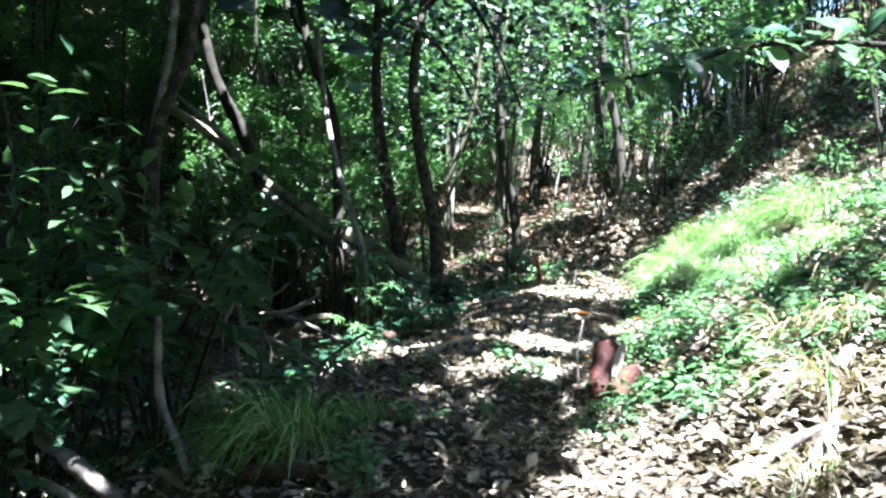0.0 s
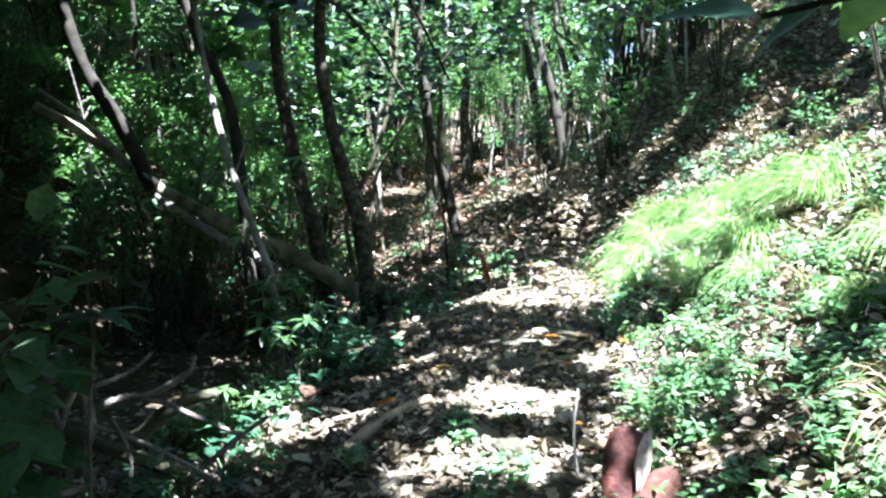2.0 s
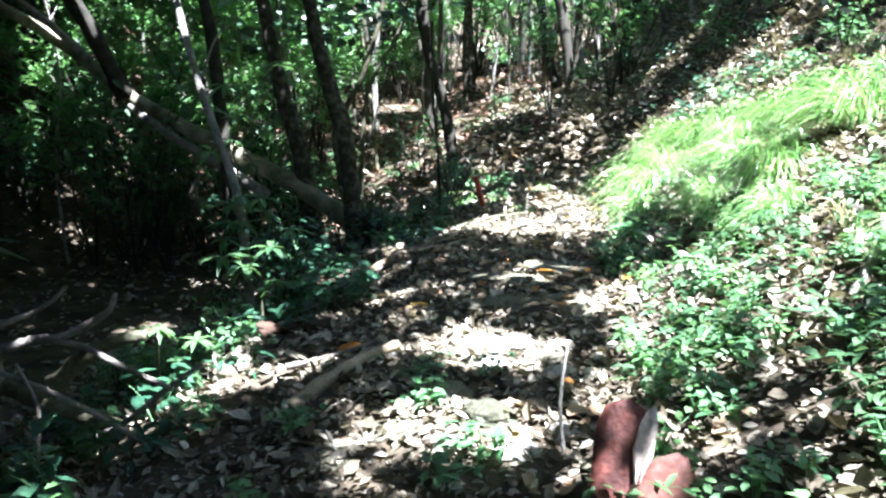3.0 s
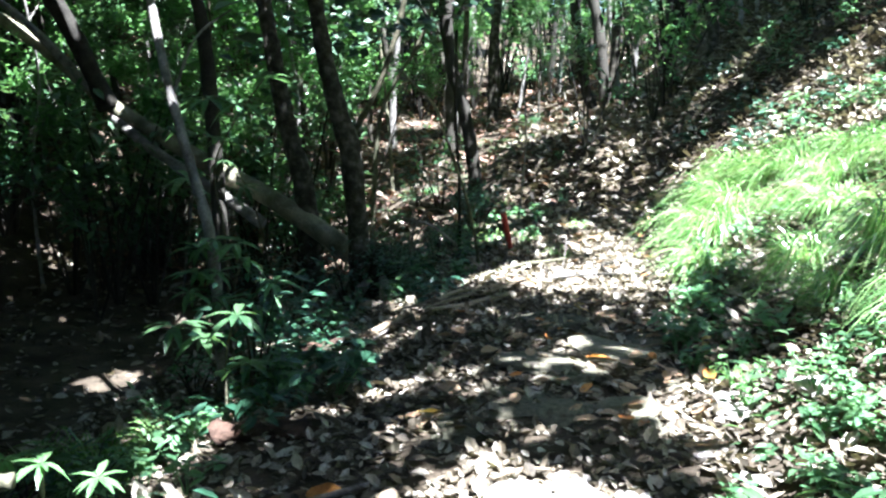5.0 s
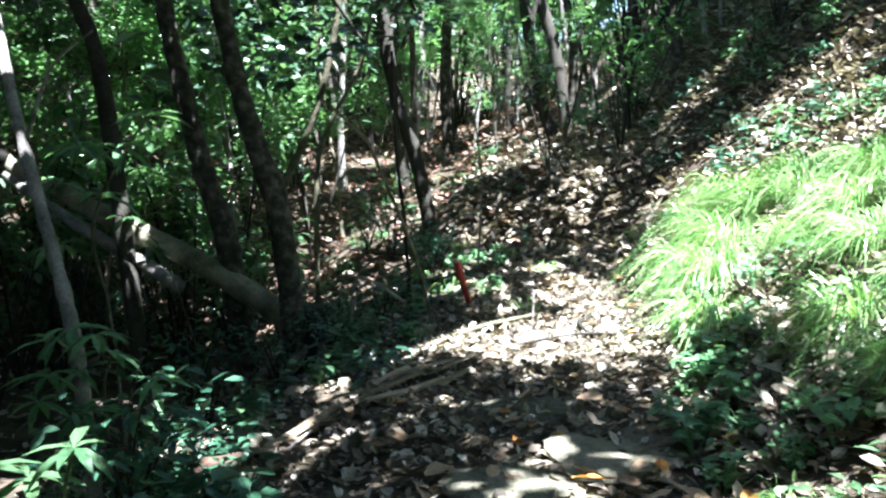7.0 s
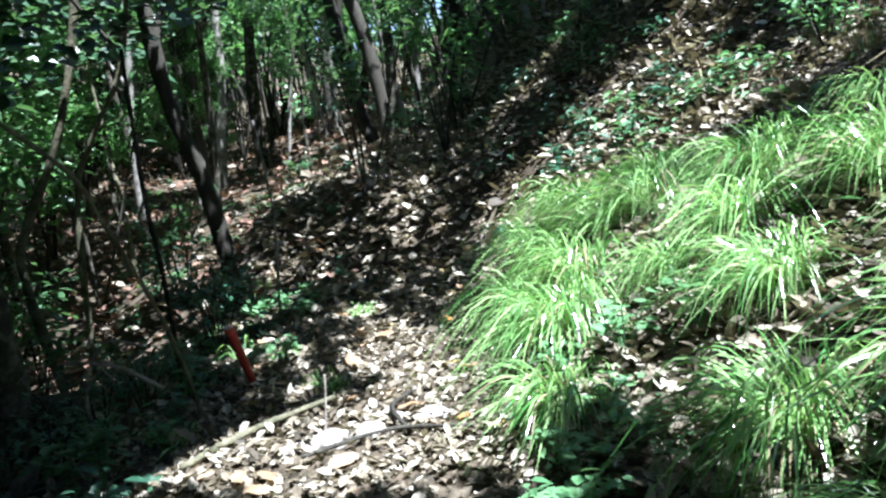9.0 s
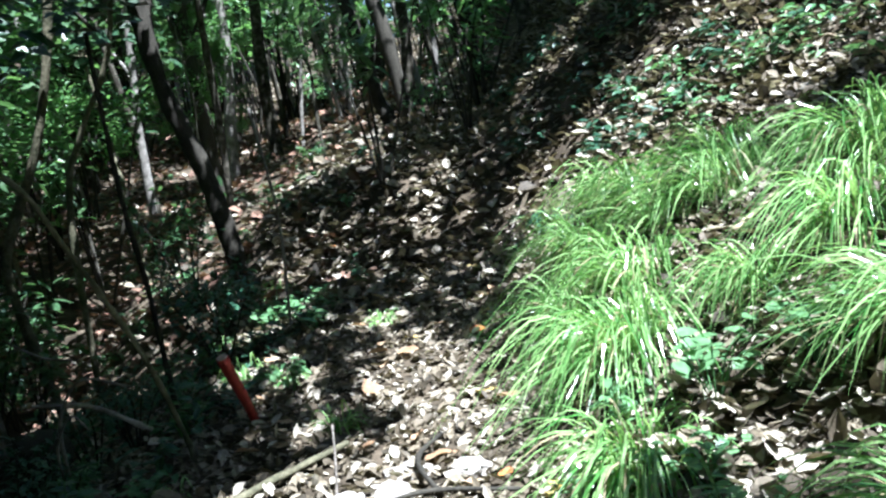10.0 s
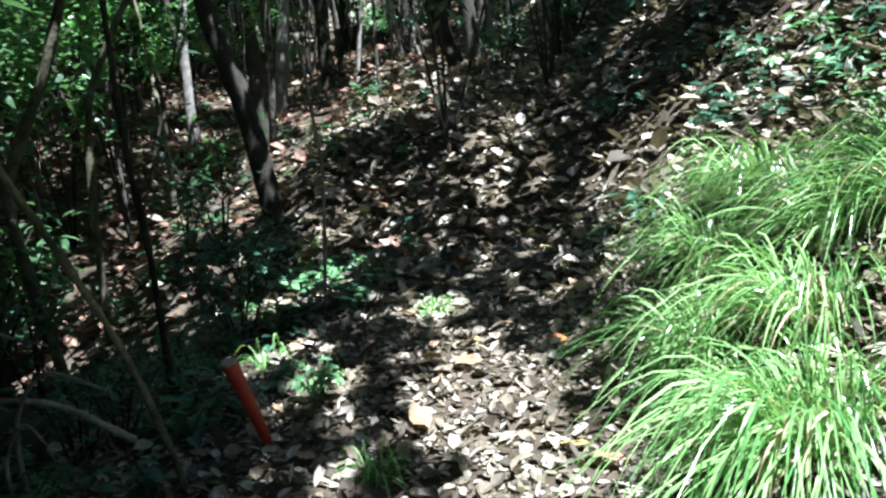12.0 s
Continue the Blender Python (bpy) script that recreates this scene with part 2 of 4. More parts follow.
GX, GY = axis(-400, -7, 5, 400, 0.16), axis(-200, 0, 24, 500, 0.16)
gv = [(x, y, ground(x, y) + (0.05 * noise.noise((x * 1.1, y * 1.1, 0)) + 0.025 * noise.noise((x * 4, y * 4, 3))) * (1 if abs(x) < 30 and y < 60 else 8)) for y in GY for x in GX]
gw = len(GX)
gf = [(j * gw + i, j * gw + i + 1, (j + 1) * gw + i + 1, (j + 1) * gw + i) for j in range(len(GY) - 1) for i in range(gw - 1)]
tagged(link_mesh("ground", gv, gf, SOIL, smooth=True), "dark forest soil of a trail along a hillside", "ground", kind="structure")


def surface(x, y):
    return ground(x, y) + 0.05 * noise.noise((x * 1.1, y * 1.1, 0)) + 0.025 * noise.noise((x * 4, y * 4, 3))


# ---- leaf litter ----
def litter(name, n, area, size, mat, seed, keep, label, lift=0.02):
    rng = np.random.default_rng(seed)
    pts = []
    while len(pts) < n:
        x, y = rng.uniform(area[0], area[1]), rng.uniform(area[2], area[3])
        if rng.random() < keep(x, y):
            pts.append((x, y, surface(x, y) + rng.uniform(0.004, lift)))
    pos = np.array(pts)
    way = unit(rng, n) * (1, 1, 0.35)
    up = unit(rng, n) * 0.55 + (0, 0, 1)
    ln = size[0] + (size[1] - size[0]) * rng.random(n) ** 1.5 * 1.25
    v, f = leaf_mesh(pos, way, up, ln, ln * rng.uniform(0.3, 0.85, n), 0.45, -0.15)
    return tagged(link_mesh(name, v, f, mat), label, "leaf litter", kind="stuff")


def near_trail(x, y):
    d = x - lerp_table(y, TRAIL_X)
    if abs(d) < 0.5 and 8.3 < y < 10.9:
        return 0.8
    return 1.0 if abs(d) < 1.2 else 0.55 if -4 < d < 4 else 0.3


litter("leaf_litter", 62000, (-4, 3.6, 3, 15.5), (0.026, 0.074), LITTER, 11, near_trail, "brown and grey fallen leaves covering the trail", 0.03)
litter("leaf_litter", 26000, (-16, 14, 15, 44), (0.09, 0.2), LITTER, 12, lambda x, y: 0.8 if x > -2 else 0.4, "brown fallen leaves on the forest floor", 0.05)
litter("leaf_litter", 9000, (-14, -0.8, 16, 36), (0.09, 0.2), LITTER_RED, 13, lambda x, y: 0.7, "russet fallen leaves under the far trees", 0.05)
litter("leaf_litter", 14000, (-2, 4, 15, 22), (0.05, 0.13), LITTER, 16, lambda x, y: 0.7, "brown fallen leaves where the trail climbs", 0.04)
litter("leaf_litter", 42000, (1.3, 9, -1, 26), (0.04, 0.1), LITTER, 14, lambda x, y: 0.9 if x < 5 else 0.5, "dry leaves caught on the steep bank", 0.07)
litter("leaf_litter", 6000, (-9, -1, 0, 16), (0.06, 0.14), LITTER, 15, lambda x, y: 0.5, "damp fallen leaves in the shaded gully", 0.04)
litter("leaf_litter", 9000, (0.7, 2.6, 9.5, 15.5), (0.04, 0.1), LITTER, 17, lambda x, y: 0.9, "pale dry leaves between the grass tussocks", 0.06)

# ---- canopy: overhead leaves added to cast shade, with gaps left for sun patches ----
SUN_GAPS = [  # x, y, half-width, half-length, openness
    (-0.3, 11.9, 0.75, 0.45, 1.0), (0.15, 12.7, 0.35, 0.5, 0.85), (0.75, 8.95, 0.4, 0.35, 1.0), (1.3, 8.6, 0.5, 0.4, 0.85),
    (-0.1, 7.85, 0.35, 0.3, 0.95), (0.0, 6.75, 0.38, 0.25, 0.85), (-1.7, 7.5, 0.3, 0.3, 0.95), (-1.2, 7.6, 0.25, 0.15, 0.9), (1.05, 12.8, 0.4, 1.0, 1.0), (1.2, 12.2, 0.45, 0.5, 1.0), (1.7, 11.3, 0.5, 0.7, 0.85), (1.3, 14.2, 0.6, 1.0, 0.4), (-2.4, 9.2, 0.35, 0.3, 0.5), (-2.3, 7.0, 0.4, 0.3, 0.3),
    (2.0, 10.4, 0.6, 0.9, 0.85), (1.1, 7.6, 0.6, 0.7, 0.6), (1.7, 4.6, 0.9, 1.3, 1.0), (-1.1, 13.7, 0.4, 0.2, 0.3), (-8.4, 15.3, 0.6, 0.4, 0.5), (-2.0, 10.4, 0.3, 0.3, 0.6), (-1.9, 15.6, 0.2, 0.15, 0.8), (-4.4, 16.9, 0.4, 0.2, 0.95),
    (-3.1, 18.8, 0.5, 0.3, 0.95), (-0.2, 13.6, 0.3, 0.5, 0.85), (0.4, 10.6, 0.2, 0.35, 0.5), (1.3, 18.3, 0.4, 0.4, 0.8), (-0.9, 23.0, 0.7, 0.4, 0.8),
    (2.3, 16.2, 0.5, 0.4, 0.3), (-2.6, 4.7, 0.4, 0.25, 0.6), (-1.75, 4.3, 0.25, 0.2, 0.5), (-5.1, 14.6, 0.5, 0.3, 0.42), (-6.9, 15.0, 0.4, 0.3, 0.45), (-4.05, 11.4, 0.3, 0.25, 0.5), (-4.8, 12.0, 0.3, 0.25, 0.5), (-3.6, 11.9, 0.3, 0.2, 0.4), (-2.8, 11.6, 0.25, 0.2, 0.4), (-1.45, 14.5, 0.22, 0.18, 1.0), (-0.55, 14.9, 0.22, 0.18, 0.9), (-1.6, 15.7, 0.35, 0.22, 1.0), (-1.9, 8.5, 0.25, 0.25, 0.6), (0.9, 12.6, 0.35, 0.7, 1.0)]


def openness(x, y):
    """How much sun reaches this spot of the ground, 0 to 1."""
    d = x - lerp_table(y, TRAIL_X)
    o = (0.6 if y < 9.5 else 0.42) if d > 0.5 else 0.22 if d > -0.9 else (0.2 if y < 6.8 else 0.17 if y < 9 else 0.22) if d > -2.6 else (0.16 if y < 7 else 0.06)
    if 8.4 < y < 11 and -0.8 < d < 0.45:
        o = 0.19
    if y > 12.5 and d > -0.9:
        o = max(o, 0.27)
    if y > 15.5:
        o = (0.16 if -5.5 < x < -1.6 and y > 16.3 else 0.14 if -6.8 < x < -5 and y > 16.3 else 0.17 if x > -5 else 0.0) if d < 0.6 else 0.06
    if y > 18.5 and x > -4.5:
        o = 0.42 if x < -0.8 else 0.07
    if y > 22.5 and x > -8:
        o = 0.72 if x < -1 else 0.3
    if d > 1.4:
        o = 0.68 if y < 14.5 else 0.1 if x < 2.6 else 0.3
    if 5.3 < y < 7.6 and d > 0.6:
        o = 0.36
    if 9.5 < y < 17 and 0.8 < d < 3:
        o = 0.3 if y < 10.1 else 0.82
    if 0.4 < d < 1.05 and 9.3 < y < 11.6:
        o = 0.24
    if 16.5 < y < 24 and -12 < x < -4.5:
        o = 0.18
    if 12 < y < 16.3 and -5 < d < -0.9:
        o = 0.1
    if d < -7 and y < 16.5:
        o = 0.12
    if x > 5.2 or y < -2:
        o = 0.15
    if y < 5.6 and -2.2 < d < 0.7:
        o = 0.1
    for gx, gy, a, b, s in SUN_GAPS:
        q = ((x - gx) / a) ** 2 + ((y - gy) / b) ** 2
        if q < 2.2:
            o = max(o, s * (1 - max(0, q - 0.7) / 1.5))
    # Leaves placed overhead to shade the dry sheath.
    if (x - 0.5) ** 2 + (y - 6.5) ** 2 < 0.07:
        o = 0.28
    return o


def lit(x, y):
    big = noise.noise((x * 1.6, y * 1.6, 9)) * 0.4 + noise.noise((x * 5, y * 5, 4)) * 0.5 + noise.noise((x * 11, y * 11, 7)) * 0.42
    o = openness(x, y)
    return 0.5 + big * 0.8 < (o + 0.15 if o > 0.15 else o)


# Some of these stand out of view and only carry shading crowns.
CANOPY_TREES = [(-3.0, 13.6), (-4.0, 14.2), (-3.3, 7.0), (1.25, 22.0), (-0.7, 22.5), (4.2, 9.0), (4.8, 3.0), (5.2, 15.5), (-6.5, 5.5), (-7.5, 18.0), (-2.5, -2.0), (4.0, -3.0), (-9.5, 11.0), (-3.5, 25.0), (5, 27), (-8, 27)]
rng = np.random.default_rng(5)
crown_points = [[] for _ in CANOPY_TREES]


def add_canopy(area, step, size):
    x = area[0]
    while x < area[1]:
        y = area[2]
        while y < area[3]:
            px, py = x + rng.uniform(-0.5, 0.5) * step, y + rng.uniform(-0.5, 0.5) * step
            if not lit(px, py):
                h = rng.uniform(4.8, 8.5) if py < 15.5 or px > 1.5 or px < -6.5 else rng.uniform(3.2, 6.4)
                p = (px + TO_SUN.x / TO_SUN.z * h, py + TO_SUN.y / TO_SUN.z * h, ground(px, py) + h)
                k = min(range(len(CANOPY_TREES)), key=lambda i: (CANOPY_TREES[i][0] - p[0]) ** 2 + (CANOPY_TREES[i][1] - p[1]) ** 2)
                crown_points[k].append((*p, size * rng.uniform(0.8, 1.3)))
            y += step
        x += step


add_canopy((-5.5, 3.2, 2.5, 16), 0.065, 0.17)
add_canopy((-9, 3.2, 16, 27), 0.09, 0.18)
add_canopy((-20, -5.5, -8, 16), 0.22, 0.58)
add_canopy((-20, -9, 16, 34), 0.25, 0.6)
add_canopy((-9, -5, 27, 40), 0.3, 0.6)
add_canopy((-40, -9, 30, 56), 0.6, 1.5)
# The next three lie out of view, added to block light from the sides.
add_canopy((-36, -20, -10, 30), 0.45, 1.1)
add_canopy((-30, 16, -26, -8), 0.5, 1.3)
add_canopy((9, 16, -8, 19), 0.4, 0.9)
add_canopy((3.2, 9, -8, 19), 0.2, 0.48)
add_canopy((-5.5, 3.2, -8, 2.5), 0.2, 0.5)


def add_sky_block(area, step, size):
    """An unseen high leaf layer, added to block sky light where no sun falls."""
    for x in np.arange(area[0], area[1], step):
        for y in np.arange(area[2], area[3], step):
            px, py = x + rng.uniform(-0.5, 0.5) * step, y + rng.uniform(-0.5, 0.5) * step
            if (py > 16.5 and px < 1) or abs(px - lerp_table(py, TRAIL_X)) < 0.9 or any(lit(px + a, py + b) for a, b in ((0, 0), (0.3, 0), (-0.3, 0), (0, 0.3), (0, -0.3))):
                continue
            h = rng.uniform(9.0, 12.0)
            p = (px + TO_SUN.x / TO_SUN.z * h, py + TO_SUN.y / TO_SUN.z * h, ground(px, py) + h)
            k = min(range(len(CANOPY_TREES)), key=lambda i: (CANOPY_TREES[i][0] - p[0]) ** 2 + (CANOPY_TREES[i][1] - p[1]) ** 2)
            crown_points[k].append((*p, size * rng.uniform(0.8, 1.3)))


add_sky_block((-18, 6, -6, 30), 0.22, 0.5)
add_sky_block((6, 14, -10, 30), 0.4, 0.9)
add_sky_block((-18, 6, -14, -6), 0.4, 0.9)


def canopy_tree(i):
    x, y = CANOPY_TREES[i]
    r = random.Random(40 + i)
    z = ground(x, y)
    tree = thing("tree", pose(0, 0, 0), "tall slender forest tree with brown bark, crown added to cast shade", "tree", "forest trees")
    pts = np.array(crown_points[i])
    top = Vector((x + r.uniform(-0.5, 0.5), y + r.uniform(-0.4, 0.4), z + 6.5))
    if (x, y) == (-3.0, 13.6):
        line = [(-2.72, 13.6, z - 0.2), (-2.84, 13.6, 0.73), (-3.02, 13.6, 1.42), (-3.19, 13.6, 2.16), (-3.3, 13.6, 3.4), tuple(top)]
        rad = 0.13
    elif (x, y) == (-4.0, 14.2):
        line = [(-3.5, 14.2, z - 0.2), (-3.66, 14.2, 0.43), (-3.86, 14.2, 1.18), (-4.04, 14.2, 2.11), (-4.17, 14.2, 3.07), tuple(top)]
        rad = 0.135
    elif (x, y) == (-3.3, 7.0):
        line = [(-3.3, 7.0, z - 0.2), (-3.3, 7.0, 1.26), (-3.24, 7.0, 1.74), (-3.01, 7.0, 2.24), (-2.88, 7.0, 2.82), (-2.5, 7.1, 4.2), tuple(top)]
        rad = 0.062
    else:
        line = [(x, y, z - 0.2), (x + r.uniform(-0.15, 0.15), y, z + 1.6), (x + r.uniform(-0.3, 0.3), y, z + 3.6), tuple(top)]
        rad = r.uniform(0.09, 0.14)
    part("trunk", tube(line, rad, rad * 0.5, 12, 0.1, r, 8), BARK_MOTTLED, tree, smooth=True)
    for _ in range(5):
        if len(pts):
            q = pts[r.randrange(len(pts))]
            s = Vector(line[-2]).lerp(top, r.uniform(0.2, 1))
            m = s.lerp(Vector(q[:3]), 0.5) + Vector((0, 0, 0.5))
            part("limb", tube([s, m, q[:3]], rad * 0.4, 0.02, 6, 0.1, r, 4), BARK, tree)
    if len(pts):
        n = len(pts)
        w = unit(rng, n) * (1, 1, 0.3)
        w /= np.linalg.norm(w, axis=1, keepdims=True)
        v, f = leaf_mesh(pts[:, :3] - w * pts[:, 3:] * 0.5, w, unit(rng, n) * 0.5 + np.array(TO_SUN), pts[:, 3], pts[:, 3] * 0.75, 0.1, 0.1, fine=False)
        part("crown", (v, f), LEAF_SHADING if y < 16 else LEAF, tree)


for i in range(len(CANOPY_TREES)):
    canopy_tree(i)

# ---- thicket behind: thin trees and shrubs ----


def thin_tree(seed, height, rad, leaves, leaf_size, low, mat, bark):
    """A slender understorey tree at the origin: bent trunk, limbs, and leaves in sprays along the limbs."""
    r, g = random.Random(seed), np.random.default_rng(seed)
    tree = thing("thin_tree", pose(0, 0, 0), "slender understorey tree with small glossy leaves", "tree", "thicket trees")
    line = [Vector((0, 0, -0.3))]
    for k in range(1, 6):
        line.append(Vector((line[-1].x + r.uniform(-0.22, 0.22), line[-1].y + r.uniform(-0.15, 0.15), height * k / 5)))
    part("trunk", tube(line, rad, rad * 0.35, 8, 0.12, r), bark, tree, smooth=True)
    pos, way = [], []
    for k in range(8):
        s = r.uniform(low, 1.0)
        i = min(4, int(s * 5))
        start = line[i].lerp(line[i + 1], s * 5 - i)
        a = r.uniform(0, 6.28)
        out = Vector((math.cos(a), math.sin(a), r.uniform(0.1, 0.7))) * r.uniform(0.6, 1.5)
        end = start + out
        part("limb", tube([start, start + out * 0.5 + Vector((0, 0, 0.12)), end], rad * 0.3, 0.006, 4, 0.1, r, 3), bark, tree)
        for _ in range(leaves // 8):
            c = start.lerp(end, r.uniform(0.25, 1.05)) + Vector((r.gauss(0, 0.16), r.gauss(0, 0.16), r.gauss(0, 0.14)))
            pos.append(c)
            way.append(out.normalized() + Vector((r.gauss(0, 0.7), r.gauss(0, 0.7), r.gauss(-0.2, 0.4))))
    n = len(pos)
    ln = g.uniform(0.7, 1.3, n) * leaf_size
    part("crown", leaf_mesh(pos, way, unit(g, n) * 0.6 + (0, 0, 1), ln, ln * 0.45, 0.2, 0.2, fine=False), mat, tree)
    return tree


def shrub(seed, height, spread, leaves, leaf_size, mat, label="leafy green shrub of the forest floor", ratio=0.42):
    """Several bent stems with leaves along their upper parts."""
    r, g = random.Random(seed), np.random.default_rng(seed)
    bush = thing("shrub", pose(0, 0, 0), label, "shrub", "undergrowth shrubs")
    pos, way = [], []
    stems = r.randint(4, 6)
    for k in range(stems):
        a = 6.28 * k / stems + r.uniform(-0.4, 0.4)
        top = Vector((math.cos(a) * spread * r.uniform(0.4, 1), math.sin(a) * spread * r.uniform(0.4, 1), height * r.uniform(0.6, 1)))
        mid = top * 0.5 + Vector((r.gauss(0, 0.06), r.gauss(0, 0.06), height * 0.12))
        part("stem", tube([(0, 0, -0.1), mid, top], 0.014, 0.004, 5, 0.1, r, 3), BARK, bush)
        for _ in range(leaves // stems):
            s = r.uniform(0.3, 1.05)
            c = mid.lerp(top, (s - 0.3) / 0.7) + Vector((r.gauss(0, 0.1), r.gauss(0, 0.1), r.gauss(0, 0.1))) * (0.6 + spread * 0.5)
            pos.append(c)
            way.append(Vector((math.cos(a) * 0.5 + r.gauss(0, 0.7), math.sin(a) * 0.5 + r.gauss(0, 0.7), r.gauss(0, 0.35))))
    n = len(pos)
    ln = g.uniform(0.7, 1.3, n) * leaf_size
    part("foliage", leaf_mesh(pos, way, unit(g, n) * 0.45 + (0, 0, 1), ln, ln * ratio, 0.18, 0.2), mat, bush)
    return bush


# Pale-barked kinds carry the sunlight on thicket stems in their colour.
tree_kinds = [thin_tree(60, 7.5, 0.06, 2600, 0.12, 0.33, LEAF, BARK_MOTTLED), thin_tree(61, 8.5, 0.075, 2500, 0.13, 0.36, LEAF, BARK),
              thin_tree(62, 6.5, 0.045, 2600, 0.115, 0.36, LEAF_BRIGHT, BARK_MOSS), thin_tree(63, 9.0, 0.1, 2600, 0.14, 0.35, LEAF, BARK),
              thin_tree(64, 6.0, 0.04, 2400, 0.115, 0.4, LEAF_BRIGHT, BARK_PALE), thin_tree(65, 8.0, 0.06, 2300, 0.15, 0.34, LEAF_BRIGHT, BARK_PALE)]
tr = random.Random(77)
PLACED = []
for row_y, x0, x1, gap in ((17.5, -9, -3.6, 1.4), (20.5, -10, -2.2, 1.2), (23, -10, 2.2, 1.2), (25.5, -12, 5, 1.4), (28.5, -13, 9, 1.6), (32, -14, 12, 1.7)):
    x = x0
    while x < x1:
        PLACED.append((x + tr.uniform(-0.4, 0.4), row_y + tr.uniform(-1.2, 1.2)))
        x += gap * tr.uniform(0.7, 1.4)
for y in range(2, 22, 2):
    PLACED.append((-9.5 + tr.uniform(-1.5, 1.5), y + tr.uniform(-0.7, 0.7)))
    PLACED.append((7.6 + tr.uniform(-0.8, 1.5), y + tr.uniform(-0.7, 0.7)))
SMALL = [(tr.uniform(-11, 2.5), tr.uniform(18.5, 26)) for _ in range(14)] + [(tr.uniform(-9, -4.5), tr.uniform(3, 18)) for _ in range(22)]
PLACED += [(tr.uniform(-16, -11), y) for y in range(4, 27)]
used = set()
for i, (x, y) in enumerate(PLACED):
    kind = tr.choices(range(6), (3, 2, 3, 1, 3, 3))[0]
    m = rest(x, y, tr.uniform(0, 360), tr.gauss(0, 4), tr.gauss(0, 4), 0, tr.uniform(0.85, 1.2))
    if kind not in used:
        used.add(kind)
        tree_kinds[kind].matrix_world = m
    else:
        copy_thing(tree_kinds[kind], m)

for x, y in SMALL:
    if -8.5 < x < -2.8 and 7 < y < 14.3:
        continue
    copy_thing(tree_kinds[tr.choice((0, 2, 4, 5))], rest(x, y, tr.uniform(0, 360), tr.gauss(0, 6), tr.gauss(0, 6), 0, tr.uniform(0.4, 0.75)))

# Trunks that stand out.
for name, line, r0, r1, mat, label in (
        ("thin_tree", [(0.98, 22, 0.9), (1.25, 22, 1.85), (1.16, 22, 3.28), (0.97, 22, 4.69), (0.9, 22, 7)], 0.13, 0.09, BARK, "dark slender trunk at the foot of the bank"),
        ("thin_tree", [(-0.6, 22, 0.4), (-0.7, 22, 1.37), (-0.9, 22, 2.96), (-1.35, 22, 4.78), (-1.5, 22, 7)], 0.17, 0.1, BARK, "dark leaning trunk behind the trail"),
        ("thin_tree", [(1.3, 21, 0.9), (0.86, 21, 1.48), (0.22, 21, 2.52), (-0.43, 21, 4.0), (-0.9, 21, 6)], 0.1, 0.06, BARK, "thin dark trunk leaning over the trail"),
        ("thin_tree", [(-2.2, 17.5, -0.6), (-2.42, 17.5, 0.99), (-2.62, 17.5, 1.73), (-2.78, 17.5, 2.48), (-3.0, 17.5, 5)], 0.12, 0.1, BARK, "dark trunk in the gully"),
        ("thin_tree", [(-3.7, 22, -0.6), (-3.81, 22, 1.63), (-3.85, 22, 2.13), (-3.83, 22, 2.93), (-3.9, 22, 6)], 0.15, 0.1, BARK, "dark trunk among the far trees"),
        # Two far trunks are lightened in colour as if the sun struck them.
        ("thin_tree", [(-4.2, 24, -0.6), (-4.0, 24, 1.78), (-3.92, 24, 2.25), (-3.82, 24, 3.07), (-3.7, 24, 6)], 0.12, 0.09, BARK_PALE, "far trunk with sunlight painted in as pale bark"),
        ("thin_tree", [(-5.7, 24, -0.8), (-5.64, 24, 1.88), (-5.62, 24, 2.25), (-5.54, 24, 2.9), (-5.3, 24, 6)], 0.1, 0.07, BARK_PALE, "far trunk with sunlight painted in as pale bark"),
        ("thin_tree", [(-0.8, 21.5, 0.4), (-0.94, 21.5, 1.48), (-1.06, 21.5, 1.8), (-1.3, 21.5, 3.2), (-1.6, 21.5, 6)], 0.14, 0.1, BARK, "dark trunk on the ridge beyond the trail"),
        ("thin_tree", [(-3.6, 16, -0.9), (-3.84, 16, 0.53), (-3.74, 16, 0.98), (-3.28, 16, 1.85), (-2.93, 16, 3.18), (-2.8, 16, 5.5)], 0.06, 0.035, BARK_MOSS, "pale crooked trunk in the gully"),
        ("thin_tree", [(-3.8, 17, -0.9), (-3.68, 17, 1.1), (-3.4, 17, 1.81), (-2.92, 17, 2.72), (-2.6, 17, 5)], 0.045, 0.025, BARK_MOSS, "pale thin stem leaning in the gully"),
        ("thin_tree", [(-4.6, 14, -1), (-4.75, 14, 1.92), (-4.95, 14, 2.82), (-5.36, 14, 3.72), (-5.9, 14, 6)], 0.11, 0.07, BARK, "dark leaning trunk in the gully"),
        ("thin_tree", [(-3.45, 7.15, -0.4), (-3.42, 7.1, 1.2), (-3.35, 7.1, 1.79), (-3.26, 7.1, 2.22), (-3.2, 7.1, 2.69), (-3.1, 7.1, 5)], 0.045, 0.035, BARK_PALE, "pale thin trunk beside a darker one")):
    t = thing(name, pose(0, 0, 0), label, "tree", "standing trunks")
    rr = random.Random(int(line[0][0] * 100) + 1000)
    part("trunk", tube(line, r0 * 0.85, r1 * 0.85, 9, 0.12, rr), mat, t, smooth=True)
    fork = Vector(line[-2])
    part("limb", tube([fork, fork + Vector((rr.uniform(-0.5, 0.5), 0.1, 0.7)), fork + Vector((rr.uniform(-0.9, 0.9), 0.2, 1.6))], r1 * 0.6, 0.01, 6, 0.1, rr, 4), mat, t)

